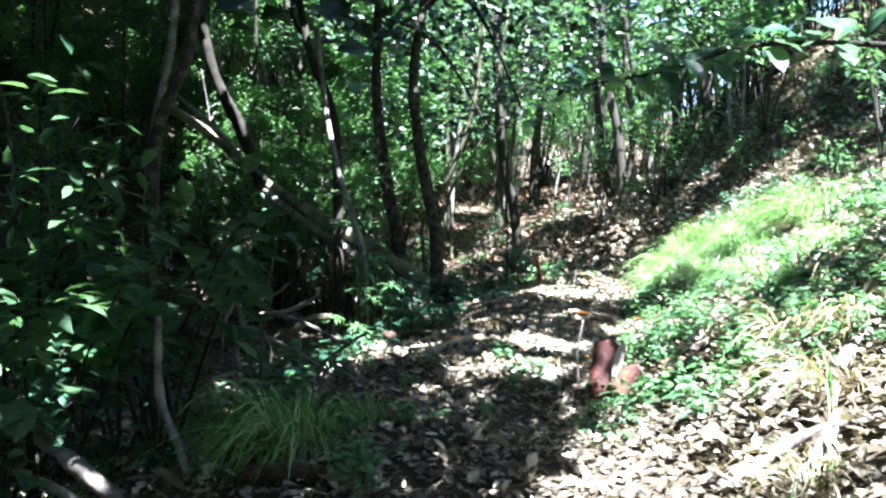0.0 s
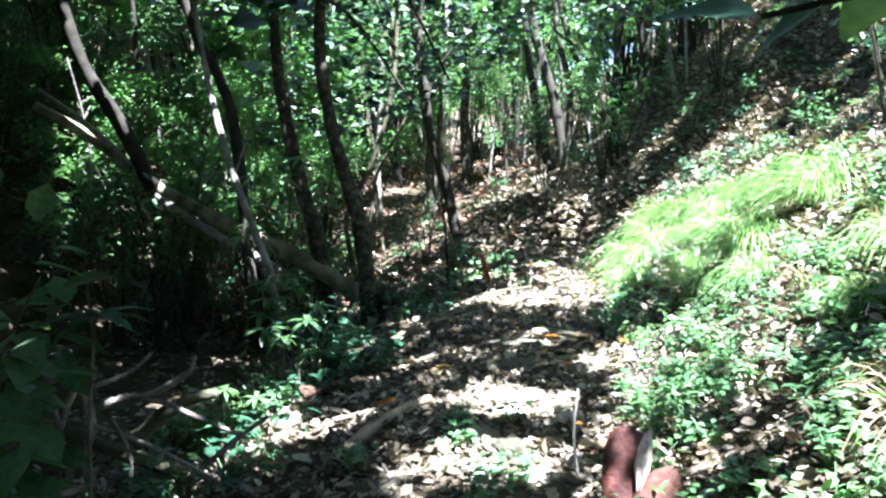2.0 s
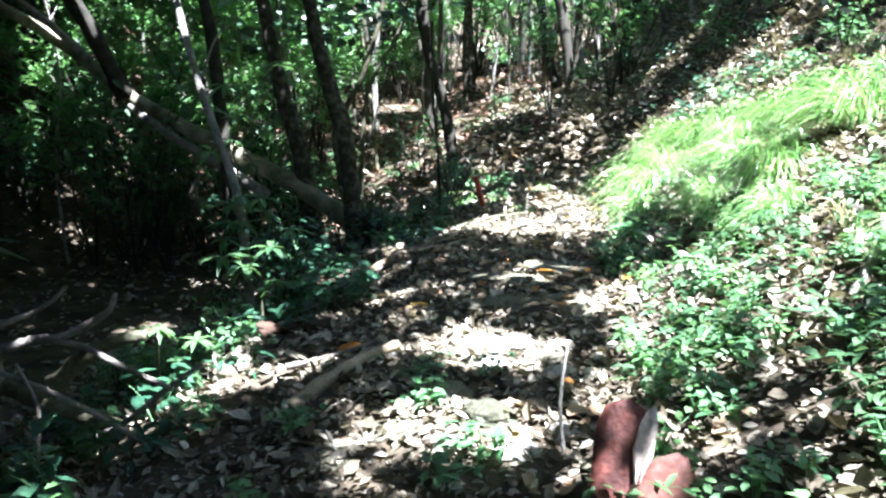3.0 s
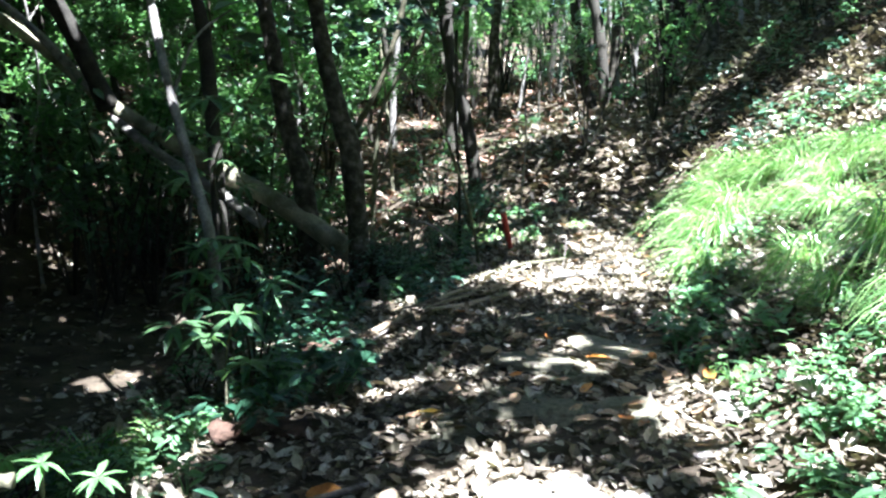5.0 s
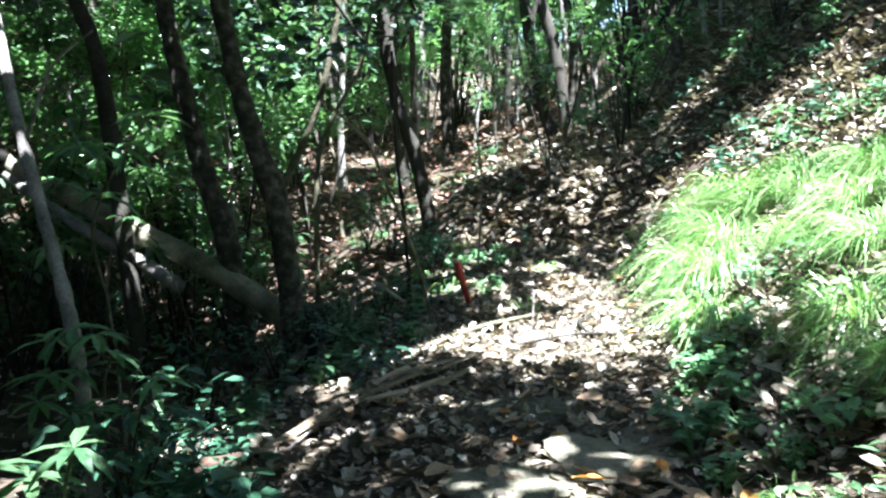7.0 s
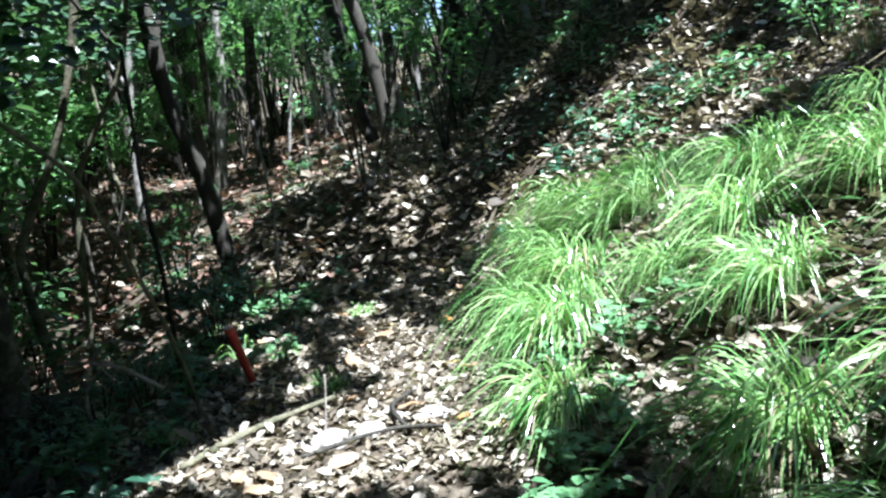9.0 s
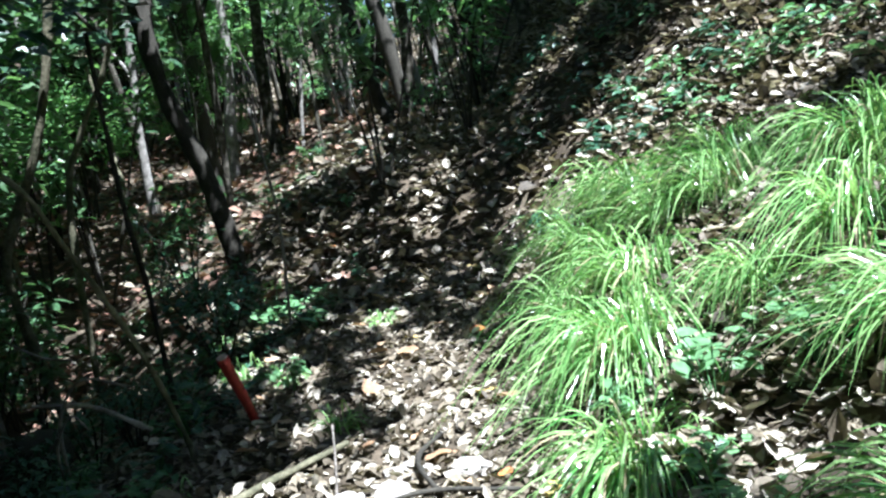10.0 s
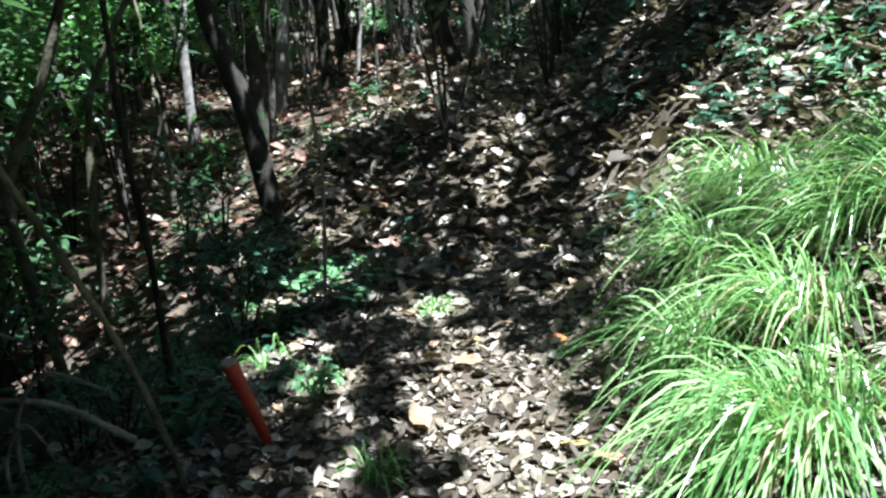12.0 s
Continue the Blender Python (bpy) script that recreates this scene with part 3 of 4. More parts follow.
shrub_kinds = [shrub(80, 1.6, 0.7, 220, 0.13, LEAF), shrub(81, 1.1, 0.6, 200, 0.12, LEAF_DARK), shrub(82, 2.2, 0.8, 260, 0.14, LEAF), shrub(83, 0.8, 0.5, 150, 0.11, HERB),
               shrub(84, 2.6, 0.7, 240, 0.15, LEAF_BRIGHT), shrub(85, 1.5, 0.65, 110, 0.17, LEAF, "broad-leaved green shrub in the shaded gully", 0.62)]
SHRUBS = []
for _ in range(26):  # among the far trees
    SHRUBS.append((tr.uniform(-11, 3.5), tr.uniform(17.5, 33), tr.choice((0, 1, 2, 3, 4, 4))))
for _ in range(110):  # the sunny clearing beyond
    SHRUBS.append((tr.uniform(-18, 12), tr.uniform(27, 40), tr.choice((0, 2, 2, 4, 4))))
for _ in range(60):  # the gully's far side
    SHRUBS.append((tr.uniform(-9, -3.8), tr.uniform(3, 17), tr.choice((0, 1, 1, 2))))
for _ in range(16):  # high on the bank
    SHRUBS.append((tr.uniform(2.8, 6), tr.uniform(8, 22), tr.choice((1, 3, 3, 0))))
for _ in range(16):  # shrubs added to darken the view behind the log
    SHRUBS.append((tr.uniform(-13, -4.6), tr.uniform(14.8, 19), tr.choice((1, 1, 2, 0))))
SHRUBS += [(-1.75, 5.0, 5), (-2.3, 4.5, 5), (-2.5, 5.6, 5), (-1.95, 4.3, 5), (-3.0, 5.0, 5), (-3.3, 6.2, 5), (-2.9, 4.2, 5), (-3.6, 7.6, 5), (-2.2, 4.2, 1), (-2.7, 5.0, 2), (-2.0, 5.3, 1), (-3.2, 4.4, 0), (-3.9, 6.4, 0), (-1.9, 3.9, 1), (-2.6, 3.6, 0), (-4.4, 7.6, 2), (-4.0, 8.8, 1),
           (-2.7, 11.2, 3), (-1.9, 12.9, 3), (-2.2, 9.9, 1), (-2.8, 10.2, 3), (-2.0, 8.6, 3), (-2.4, 9.2, 3), (-2.0, 8.0, 3), (-2.7, 8.4, 3), (-1.8, 9.6, 3), (-1.9, 14.3, 3), (-2.3, 15.2, 3), (2.6, 17, 3), (0.5, 20.6, 3), (-0.3, 21, 3)]
used = set()
SHRUBS = [(x, y, k) for n, (x, y, k) in enumerate(SHRUBS) if not (-8.5 < x < -3.2 and 7 < y < 14.3) or n % 6 == 0]
for x, y, kind in SHRUBS:
    m = rest(x, y, tr.uniform(0, 360), 0, 0, 0, tr.uniform(0.75, 1.2) * (1.8 if y > 27 else 1.2 if x < -4.6 and y > 14.5 else 0.5 if kind == 3 and -3 < x < 0 and y < 16 else 1))
    if kind not in used:
        used.add(kind)
        shrub_kinds[kind].matrix_world = m
    else:
        copy_thing(shrub_kinds[kind], m)

far_rng = random.Random(31)
for x, y in ((-2.1, 12.7), (-2.65, 13.0), (-1.95, 13.7), (-1.75, 14.9), (-2.5, 14.2), (-3.1, 12.5), (-2.3, 13.35), (-2.0, 15.8), (-2.75, 15.2), (-2.2, 16.5)):  # round the foot of the log
    copy_thing(shrub_kinds[1], rest(x, y, far_rng.uniform(0, 360), 0, 0, 0, far_rng.uniform(0.5, 0.8)))
for k in range(7):  # low shrubs added to hide the bright gully floor
    copy_thing(shrub_kinds[far_rng.choice((0, 1, 1))], rest(far_rng.uniform(-5.5, -2.2), far_rng.uniform(15.2, 18.5), far_rng.uniform(0, 360), 0, 0, 0, far_rng.uniform(0.45, 0.75)))
for k in range(26):  # closing the gully's far side
    copy_thing(tree_kinds[far_rng.choice((0, 2, 4))], rest(far_rng.uniform(-14, -8.7), far_rng.uniform(10.5, 18.5), far_rng.uniform(0, 360), 0, 0, 0, far_rng.uniform(0.6, 1.0)))


# Far woods: one mass of leaves and the last trunks, that close the view.
# The ring continues out of view, added to keep low sky light out.
g = np.random.default_rng(90)
n = 22000
ang = g.uniform(0, 2 * math.pi, n)
dist = g.uniform(44, 60, n)
fx, fy = np.cos(ang) * dist - 2, np.sin(ang) * dist + 14
fz = np.array([ground(a, b) for a, b in zip(fx, fy)]) + g.uniform(0, 1, n) ** 1.1 * 13
v, f = leaf_mesh(np.stack([fx, fy, fz], 1), unit(g, n), unit(g, n) * 0.6 + (0, 0, 1), g.uniform(0.6, 1.3, n), g.uniform(0.4, 0.8, n), 0.2, 0.2, fine=False)
tagged(link_mesh("far_woods", v, f, LEAF), "dense green forest seen far behind the trees", "forest", kind="stuff")

# ---- grass on the bank ----


def tussock(seed, blades, length, lean, mat, spread=0.16):
    """A tuft of long blades that arch over and hang downhill."""
    r = random.Random(seed)
    verts, faces = [], []
    for _ in range(blades):
        a = r.uniform(0, 6.28)
        rad = spread * math.sqrt(r.random())
        base = Vector((math.cos(a) * rad, math.sin(a) * rad, -0.04))
        out = Vector((math.cos(a) * 0.6 + lean[0] + r.gauss(0, 0.28), math.sin(a) * 0.6 + lean[1] + r.gauss(0, 0.32), 0))
        ln, w = length * (0.35 + 0.8 * r.random() ** 0.7), r.uniform(0.0024, 0.0062)
        lift = r.uniform(0.4, 1.05)
        side = Vector((-out.y, out.x, r.gauss(0, 0.45))).normalized() * w
        b = len(verts)
        for k in range(9):
            s = k / 8
            p = base + out * (ln * 0.75 * (s * 0.35 + s * s * 0.65)) + Vector((0, 0, ln * (lift * s * 1.25 - 1.05 * s * s * s * lift - 0.14 * s * s)))
            ww = side * (0.7 + 0.6 * s if s < 0.5 else 1.0 if k < 8 else 0.05) * (1 if k < 6 else 0.85 if k < 7 else 0.55)
            verts += [p - ww, p + ww]
        for k in range(8):
            q = b + 2 * k
            faces.append((q, q + 1, q + 3, q + 2))
    return verts, faces


DOWNHILL = (-0.42, -0.12)
tuft_kinds = []
for k, (blades, ln) in enumerate(((430, 0.82), (370, 0.74), (440, 0.9), (300, 0.58))):
    t = thing("grass_tussock", pose(0, 0, 0), "lush green grass tussock with long arching blades", "grass", "grass on the bank")
    part("blade_tuft", tussock(100 + k, blades, ln, DOWNHILL, GRASS), GRASS, t)
    part("dry_blade_tuft", tussock(110 + k, blades // 6, ln * 0.75, DOWNHILL, GRASS_DRY), GRASS_DRY, t, "straw-coloured dead blades")
    tuft_kinds.append(t)
TUFTS = [(0.87, 12.5, 0), (1.07, 13.2, 1), (0.74, 13.5, 1), (1.55, 11.3, 2), (1.27, 9.75, 2), (1.62, 13.5, 0), (1.77, 14.2, 1), (0.92, 14.3, 1), (2.02, 12.7, 0), (1.87, 10.7, 2), (2.12, 11.6, 0), (1.27, 14.8, 1), (0.72, 11.7, 3), (1.62, 10.1, 0), (1.32, 13.8, 0), (1.72, 12.2, 1), (1.27, 10.5, 1), (1.57, 9.2, 1), (0.82, 12.95, 3), (-0.8, 4.75, 1), (-1.05, 5.25, 3), (-0.55, 5.2, 3), (1.4, 12.35, 3), (2.25, 10.2, 0), (2.4, 11.0, 1), (2.5, 12.4, 3), (2.2, 7.9, 3), (1.9, 7.4, 3), (-2.4, 9.2, 3), (-2.65, 8.85, 3), (-2.2, 8.9, 3)]
used = set()
for x, y, k in TUFTS:
    m = rest(x, y, tr.uniform(-75, 75), tr.uniform(-8, 8), tr.uniform(-16, 2), 0, tr.uniform(0.6, 1.1))
    if k not in used:
        used.add(k)
        tuft_kinds[k].matrix_world = m
    else:
        copy_thing(tuft_kinds[k], m)
small = thing("grass_sprig", rest(-1.62, 13.75), "small pale green grass sprig beside the red stake", "grass", "grass sprigs")
part("blade_tuft", tussock(120, 70, 0.3, (0, 0), GRASS, 0.07), GRASS, small)
for x, y, s in ((-1.95, 15.5, 1.1), (-1.3, 12.6, 0.9), (-0.55, 12.95, 0.9), (-1.02, 13.9, 1.1), (-1.9, 9.6, 1.3), (-2.5, 10.4, 1.5), (0.75, 9.3, 0.8), (0.55, 12.0, 0.9), (-1.75, 16.8, 1.2), (-1.45, 14.5, 1.2), (-0.55, 14.9, 0.9)):
    copy_thing(small, rest(x, y, tr.uniform(0, 360), 0, 0, 0, s))

straw = thing("dry_grass_tuft", rest(1.75, 4.9), "dead straw-coloured grass tuft on the sunny bank", "grass", "dry grass tufts")
part("dry_blade_tuft", tussock(130, 60, 0.55, (-0.3, -0.2), GRASS_DRY, 0.12), GRASS_DRY, straw)
part("blade_tuft", tussock(131, 14, 0.45, (-0.3, -0.2), GRASS, 0.1), GRASS, straw, "few green blades")
for x, y, s in ((1.95, 5.5, 1.0), (2.15, 4.4, 0.9), (1.7, 5.95, 1.1), (2.35, 6.3, 1.0), (2.0, 6.9, 0.9), (2.5, 5.2, 1.1), (1.6, 4.1, 0.8), (2.7, 7.4, 1.0), (2.3, 8.6, 1.0), (1.75, 8.0, 0.9), (3.0, 9.3, 1.1), (2.75, 12.2, 1.0), (2.9, 13.4, 1.0)):
    copy_thing(straw, rest(x, y, tr.uniform(0, 360), 0, 0, 0, s))

# ---- herbs ----


def herb(seed, height, leaves, size, mat, ratio=0.5):
    r, g = random.Random(seed), np.random.default_rng(seed)
    h = thing("herb", pose(0, 0, 0), "low green herb with oval leaves", "plant", "low herbs")
    pos, way = [], []
    for k in range(5):
        a = r.uniform(0, 6.28)
        top = Vector((math.cos(a) * height * r.uniform(0.2, 0.9), math.sin(a) * height * r.uniform(0.2, 0.9), height * r.uniform(0.5, 1)))
        part("stem", tube([(0, 0, -0.03), top * 0.5 + Vector((0, 0, height * 0.15)), top], 0.004, 0.002, 4, 0.1, r, 2), HERB, h)
        for _ in range(leaves // 5):
            c = top * r.uniform(0.35, 1.05) + Vector((r.gauss(0, 0.02), r.gauss(0, 0.02), height * 0.12))
            pos.append(c)
            b = r.uniform(0, 6.28)
            way.append(Vector((math.cos(b), math.sin(b), r.uniform(-0.3, 0.4))))
    n = len(pos)
    ln = g.uniform(0.7, 1.3, n) * size
    part("foliage", leaf_mesh(pos, way, unit(g, n) * 0.4 + (0, 0, 1), ln, ln * ratio * 1.1, 0.2, 0.2), mat, h)
    return h


herb_kinds = [herb(130, 0.22, 36, 0.075, HERB), herb(131, 0.3, 40, 0.09, LEAF), herb(132, 0.15, 30, 0.06, HERB), herb(133, 0.34, 34, 0.12, LEAF_DARK), herb(134, 0.2, 36, 0.05, LEAF_BRIGHT), herb(135, 0.13, 40, 0.042, HERB)]
HERBS = []
for _ in range(135):
    HERBS.append((tr.uniform(0.6, 2.8), tr.uniform(5.0, 9.3), tr.choice((2, 5, 5, 5, 4))))
for _ in range(26):
    HERBS.append((tr.uniform(0.45, 0.95), tr.uniform(9.4, 11.9), tr.choice((0, 2, 5))))
for _ in range(46):
    HERBS.append((tr.uniform(-2.6, -0.95), tr.uniform(4.0, 9.5), tr.choice((0, 1, 3, 4))))
for _ in range(14):
    HERBS.append((tr.uniform(-2.6, -1.5), tr.uniform(9.5, 13.5), tr.choice((1, 3))))
for _ in range(22):
    HERBS.append((tr.uniform(-1.9, -0.65), tr.uniform(12.6, 16.5), tr.choice((0, 2, 3))))
for _ in range(16):
    HERBS.append((tr.uniform(-8, -0.5), tr.uniform(15, 26), tr.choice((0, 1, 2, 3))))
for _ in range(22):
    HERBS.append((tr.uniform(-0.7, 0.2), tr.uniform(3.6, 7.5), 2))
HERBS += [(1.05, 11.95, 2), (0.72, 12.0, 2), (0.8, 12.1, 2)]
HERBS = [h for h in HERBS if not (-1.4 < h[0] < -0.7 and 11.8 < h[1] < 13.5)]
used = set()
for x, y, k in HERBS:
    m = rest(x, y, tr.uniform(0, 360), 0, 0, 0, tr.uniform(0.75, 1.25))
    if k not in used:
        used.add(k)
        herb_kinds[k].matrix_world = m
    else:
        copy_thing(herb_kinds[k], m)

def herb_cover(label, count, area, leaf, mat, seed, keep=0.0):
    """Low growth that nobody could count: sprays of pointed leaves on short stalks."""
    r, g = random.Random(seed), np.random.default_rng(seed)
    pos, way = [], []
    while count:
        x, y = r.uniform(area[0], area[1]), r.uniform(area[2], area[3])
        if noise.noise((x * 1.3, y * 1.3, seed)) < keep:
            continue
        count -= 1
        z, tall = surface(x, y), r.uniform(0.06, 0.24)
        for k in range(r.randint(14, 26)):
            a = r.uniform(0, 6.28)
            out = r.uniform(0, 0.16)
            pos.append((x + math.cos(a) * out, y + math.sin(a) * out, z + tall * r.uniform(0.25, 1.0)))
            way.append((math.cos(a + r.gauss(0, 0.5)), math.sin(a + r.gauss(0, 0.5)), r.uniform(-0.35, 0.45)))
    n = len(pos)
    ln = g.uniform(0.6, 1.4, n) * leaf
    v, f = leaf_mesh(pos, way, unit(g, n) * 0.45 + (0, 0, 1), ln, ln * 0.42, 0.25, 0.25)
    return tagged(link_mesh("low_herbs", v, f, mat), label, "plants", kind="stuff")


herb_cover("dense low herbs with pointed leaves on the bank", 210, (0.75, 3.2, 5.2, 9.4), 0.075, LEAF, 501, -0.1)
herb_cover("pale green herbs scattered over the leafy bank", 230, (1.7, 5.2, 7.5, 19), 0.085, HERB, 502, 0.05)
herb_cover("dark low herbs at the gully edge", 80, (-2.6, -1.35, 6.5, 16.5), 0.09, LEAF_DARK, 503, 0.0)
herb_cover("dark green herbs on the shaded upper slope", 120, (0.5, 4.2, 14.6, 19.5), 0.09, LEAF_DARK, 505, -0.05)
herb_cover("low seedlings on the shaded forest floor", 60, (-6, -1.2, 15, 22), 0.1, LEAF, 504, 0.1)

# ---- saplings with whorled leaves ----


def whorl_sapling(line, whorls, leaf_len, mat, label, r0=0.012, ratio=0.28):
    r = random.Random(int(abs(line[0][0]) * 1000))
    s = thing("sapling", pose(0, 0, 0), label, "sapling", "whorled saplings")
    part("stem", tube(line, r0, r0 * 0.5, 6, 0.1, r), BARK_MOSS, s, smooth=True)
    for w in whorls:
        c = Vector(w)
        pos, way = [], []
        count = r.randint(7, 10)
        for k in range(count):
            a = 6.28 * k / count + r.uniform(-0.2, 0.2)
            pos.append(c)
            way.append(Vector((math.cos(a), math.sin(a), r.uniform(-0.35, 0.6))))
        ln = np.array([leaf_len * r.uniform(0.75, 1.15) for _ in pos])
        part("leaf_whorl", leaf_mesh(pos, way, [(0, 0, 1)] * count, ln, ln * ratio, 0.3, 0.45), mat, s)
    return s


whorl_sapling([(-3.15, 11.4, -0.7), (-3.18, 11.4, 0.28), (-3.26, 11.4, 0.86), (-3.07, 11.4, 1.26), (-2.79, 11.4, 1.62)],
              [(-2.79, 11.4, 1.62), (-3.0, 11.35, 1.42), (-3.3, 11.4, 1.45), (-3.5, 11.4, 1.2), (-3.1, 11.3, 1.12), (-3.45, 11.3, 0.8)], 0.27, HERB, "thin sapling with whorls of fresh green leaves")
whorl_sapling([(-1.55, 5.75, -0.5), (-1.5, 5.7, 0.3), (-1.43, 5.69, 0.84)], [(-1.43, 5.69, 0.86), (-1.62, 5.72, 0.72)], 0.25, LEAF_DARK, "young sapling with one star of glossy leaves", ratio=0.38)
whorl_sapling([(-2.5, 10.3, -0.6), (-2.5, 10.25, 0.1), (-2.4, 10.2, 0.35)], [(-2.4, 10.2, 0.36), (-2.6, 10.2, 0.25), (-2.2, 10.25, 0.2), (-2.45, 10.0, 0.1), (-2.55, 10.1, 0.5), (-2.72, 10.2, 0.42), (-2.35, 10.0, 0.5), (-2.6, 9.95, 0.3), (-2.3, 10.15, 0.05), (-2.7, 10.0, 0.15), (-2.5, 9.9, -0.1)], 0.2, HERB, "leafy sapling at the foot of the pale pole")
# Sunlight on this sapling is partly in its brighter leaf colour.
whorl_sapling([(-1.85, 7.5, -0.35), (-1.8, 7.45, 0.0), (-1.75, 7.4, 0.12)], [(-1.75, 7.4, 0.13), (-1.95, 7.45, 0.1), (-1.6, 7.5, 0.05)], 0.11, LEAF_BRIGHT, "small sapling with sunlight painted into its bright leaves")
whorl_sapling([(-2.0, 9.2, -0.5), (-2.0, 9.2, 0.0), (-1.9, 9.15, 0.25)], [(-1.9, 9.15, 0.25), (-2.15, 9.2, 0.1), (-1.75, 9.0, 0.02), (-2.2, 9.0, 0.2)], 0.2, LEAF, "leafy sapling beside the trail")
whorl_sapling([(-3.9, 14.0, -0.9), (-4.2, 13.9, 0.4), (-4.5, 13.8, 0.75)], [(-4.5, 13.8, 0.78), (-4.2, 13.7, 0.5)], 0.24, LEAF, "sapling growing past the fallen log")

# ---- overhanging branch with broad leaves ----
NEAR = Vector((1.17, 0.79, 1.12))
bough = thing("overhanging_branch", Matrix.Translation(NEAR) @ Matrix.Scale(0.78, 4) @ Matrix.Translation(-NEAR) @ pose(-0.12, 0, -0.05), "branch with broad bright green leaves reaching over the trail", "branch")
r = random.Random(5)
main = [(3.2, 4.6, 1.5), (2.2, 4.4, 1.8), (1.5, 4.3, 1.84), (1.12, 4.3, 1.74), (0.79, 4.3, 1.68)]
part("stem", tube(main, 0.016, 0.004, 6, 0.1, r), BARK, bough, smooth=True)
for c, w, ln in (((0.79, 4.3, 1.68), (-1, 0.1, 0.3), 0.15), ((0.82, 4.28, 1.69), (-0.6, -0.5, 0.7), 0.14), ((0.9, 4.3, 1.7), (-0.4, 0.3, 0.9), 0.15), ((0.95, 4.3, 1.7), (0.5, -0.6, 0.6), 0.17), ((1.0, 4.3, 1.72), (0.6, -0.5, -0.5), 0.17),
                 ((1.05, 4.3, 1.73), (0.9, -0.4, 0.2), 0.19), ((1.12, 4.3, 1.74), (0.3, -0.7, -0.7), 0.18), ((1.2, 4.3, 1.76), (0.6, 0.3, 0.7), 0.18), ((1.3, 4.3, 1.78), (0.5, -0.5, -0.6), 0.17), ((1.4, 4.3, 1.8), (0.4, -0.6, 0.6), 0.19),
                 ((1.5, 4.3, 1.83), (0.3, -0.7, -0.5), 0.19), ((1.6, 4.3, 1.83), (0.5, 0.4, 0.6), 0.18), ((0.86, 4.3, 1.69), (-0.7, 0.3, -0.3), 0.13), ((1.15, 4.3, 1.76), (-0.3, -0.6, 0.6), 0.15), ((1.75, 4.32, 1.84), (0.2, -0.8, -0.4), 0.2), *(((0.85 + 0.055 * k, 4.3 + 0.06 * (k % 3 - 1), 1.7 + 0.012 * k + 0.04 * (k % 2)), (0.9 * math.cos(k * 2.1), 0.5 * math.sin(k * 1.7) - 0.3, 0.6 * math.sin(k * 2.9)), 0.16) for k in range(26))):
    # Bright and dark greens paint backlit and shaded leaves into the colour.
    blade = part("leaf", broad_leaf(ln * 0.78, ln * 0.44, 0.2, 0.25, 0.02), r.choice((LEAF_BRIGHT, LEAF, LEAF_DARK)), bough, smooth=True)
    side = Vector(w).normalized()
    flat = Vector((0.1, -0.5, 0.85))
    across = flat.cross(side).normalized()
    turn = Matrix((side, across, side.cross(across))).transposed().to_4x4()
    blade.matrix_basis = Matrix.Translation(c) @ turn

# ---- oval-leaved plant before the grass ----
plant = thing("oval_leaf_plant", rest(1.0, 11.75), "low plant with round pale green leaves before the grass", "plant")
r = random.Random(71)
for k in range(7):
    a = k * 0.9 + r.uniform(-0.2, 0.2)
    tip = Vector((math.cos(a) * r.uniform(0.08, 0.22), math.sin(a) * r.uniform(0.08, 0.2), r.uniform(0.12, 0.3)))
    part("stem", tube([(0, 0, -0.03), tip * 0.5 + Vector((0, 0, 0.05)), tip], 0.004, 0.002, 5, 0.1, r, 3), HERB, plant)
    for q in range(4):
        b = r.uniform(0, 6.28)
        leaf = part("leaf", broad_leaf(r.uniform(0.06, 0.09), r.uniform(0.045, 0.06), 0.15, 0.15), HERB, plant, smooth=True)
        leaf.matrix_basis = Matrix.Translation(tip * r.uniform(0.55, 1.0)) @ pose(0, 0, 0, r.uniform(-25, 25), r.uniform(-35, 15), math.degrees(b))
copy_thing(plant, rest(1.28, 11.55, 140, 0, 0, 0, 0.9))
copy_thing(plant, rest(0.72, 12.05, 250, 0, 0, 0, 0.7))
copy_thing(plant, rest(0.95, 9.55, 40, 0, 0, 0, 0.9))

# ---- fallen log, pole, dead branches ----
log = thing("fallen_log", pose(0, 0, 0), "mossy forked fallen tree leaning across the gully", "log")
part("trunk", tube([(-8.28, 14.4, 2.68), (-7.37, 14.5, 2.13), (-6.44, 14.55, 1.41), (-5.15, 14.4, 0.77), (-4.06, 14.2, 0.31), (-2.94, 14.0, -0.28), (-2.4, 13.95, -0.62)], 0.075, 0.14, 10, 0.08, random.Random(1)), LOG_BARK, log, smooth=True)
part("limb", tube([(-6.41, 14.5, 1.34), (-6.75, 14.3, 2.28), (-7.2, 14.1, 3.23), (-7.5, 14.0, 4.4)], 0.13, 0.08, 9, 0.1, random.Random(2)), BARK, log, "dark upright limb", True)
part("limb", tube([(-6.37, 14.5, 1.25), (-5.84, 14.35, 0.93), (-5.15, 14.2, 0.58), (-4.59, 14.1, 0.31), (-4.1, 14.0, 0.05)], 0.06, 0.075, 8, 0.1, random.Random(3)), BARK_PALE, log, "pale barkless limb", True)
part("limb", tube([(-6.6, 14.4, 1.6), (-7.38, 14.35, 2.35), (-8.12, 14.3, 2.9)], 0.06, 0.04, 8, 0.1, random.Random(4)), BARK_PALE, log)
pole = thing("leaning_pole", pose(0, 0, 0), "pale slender dead trunk leaning over the gully", "trunk")
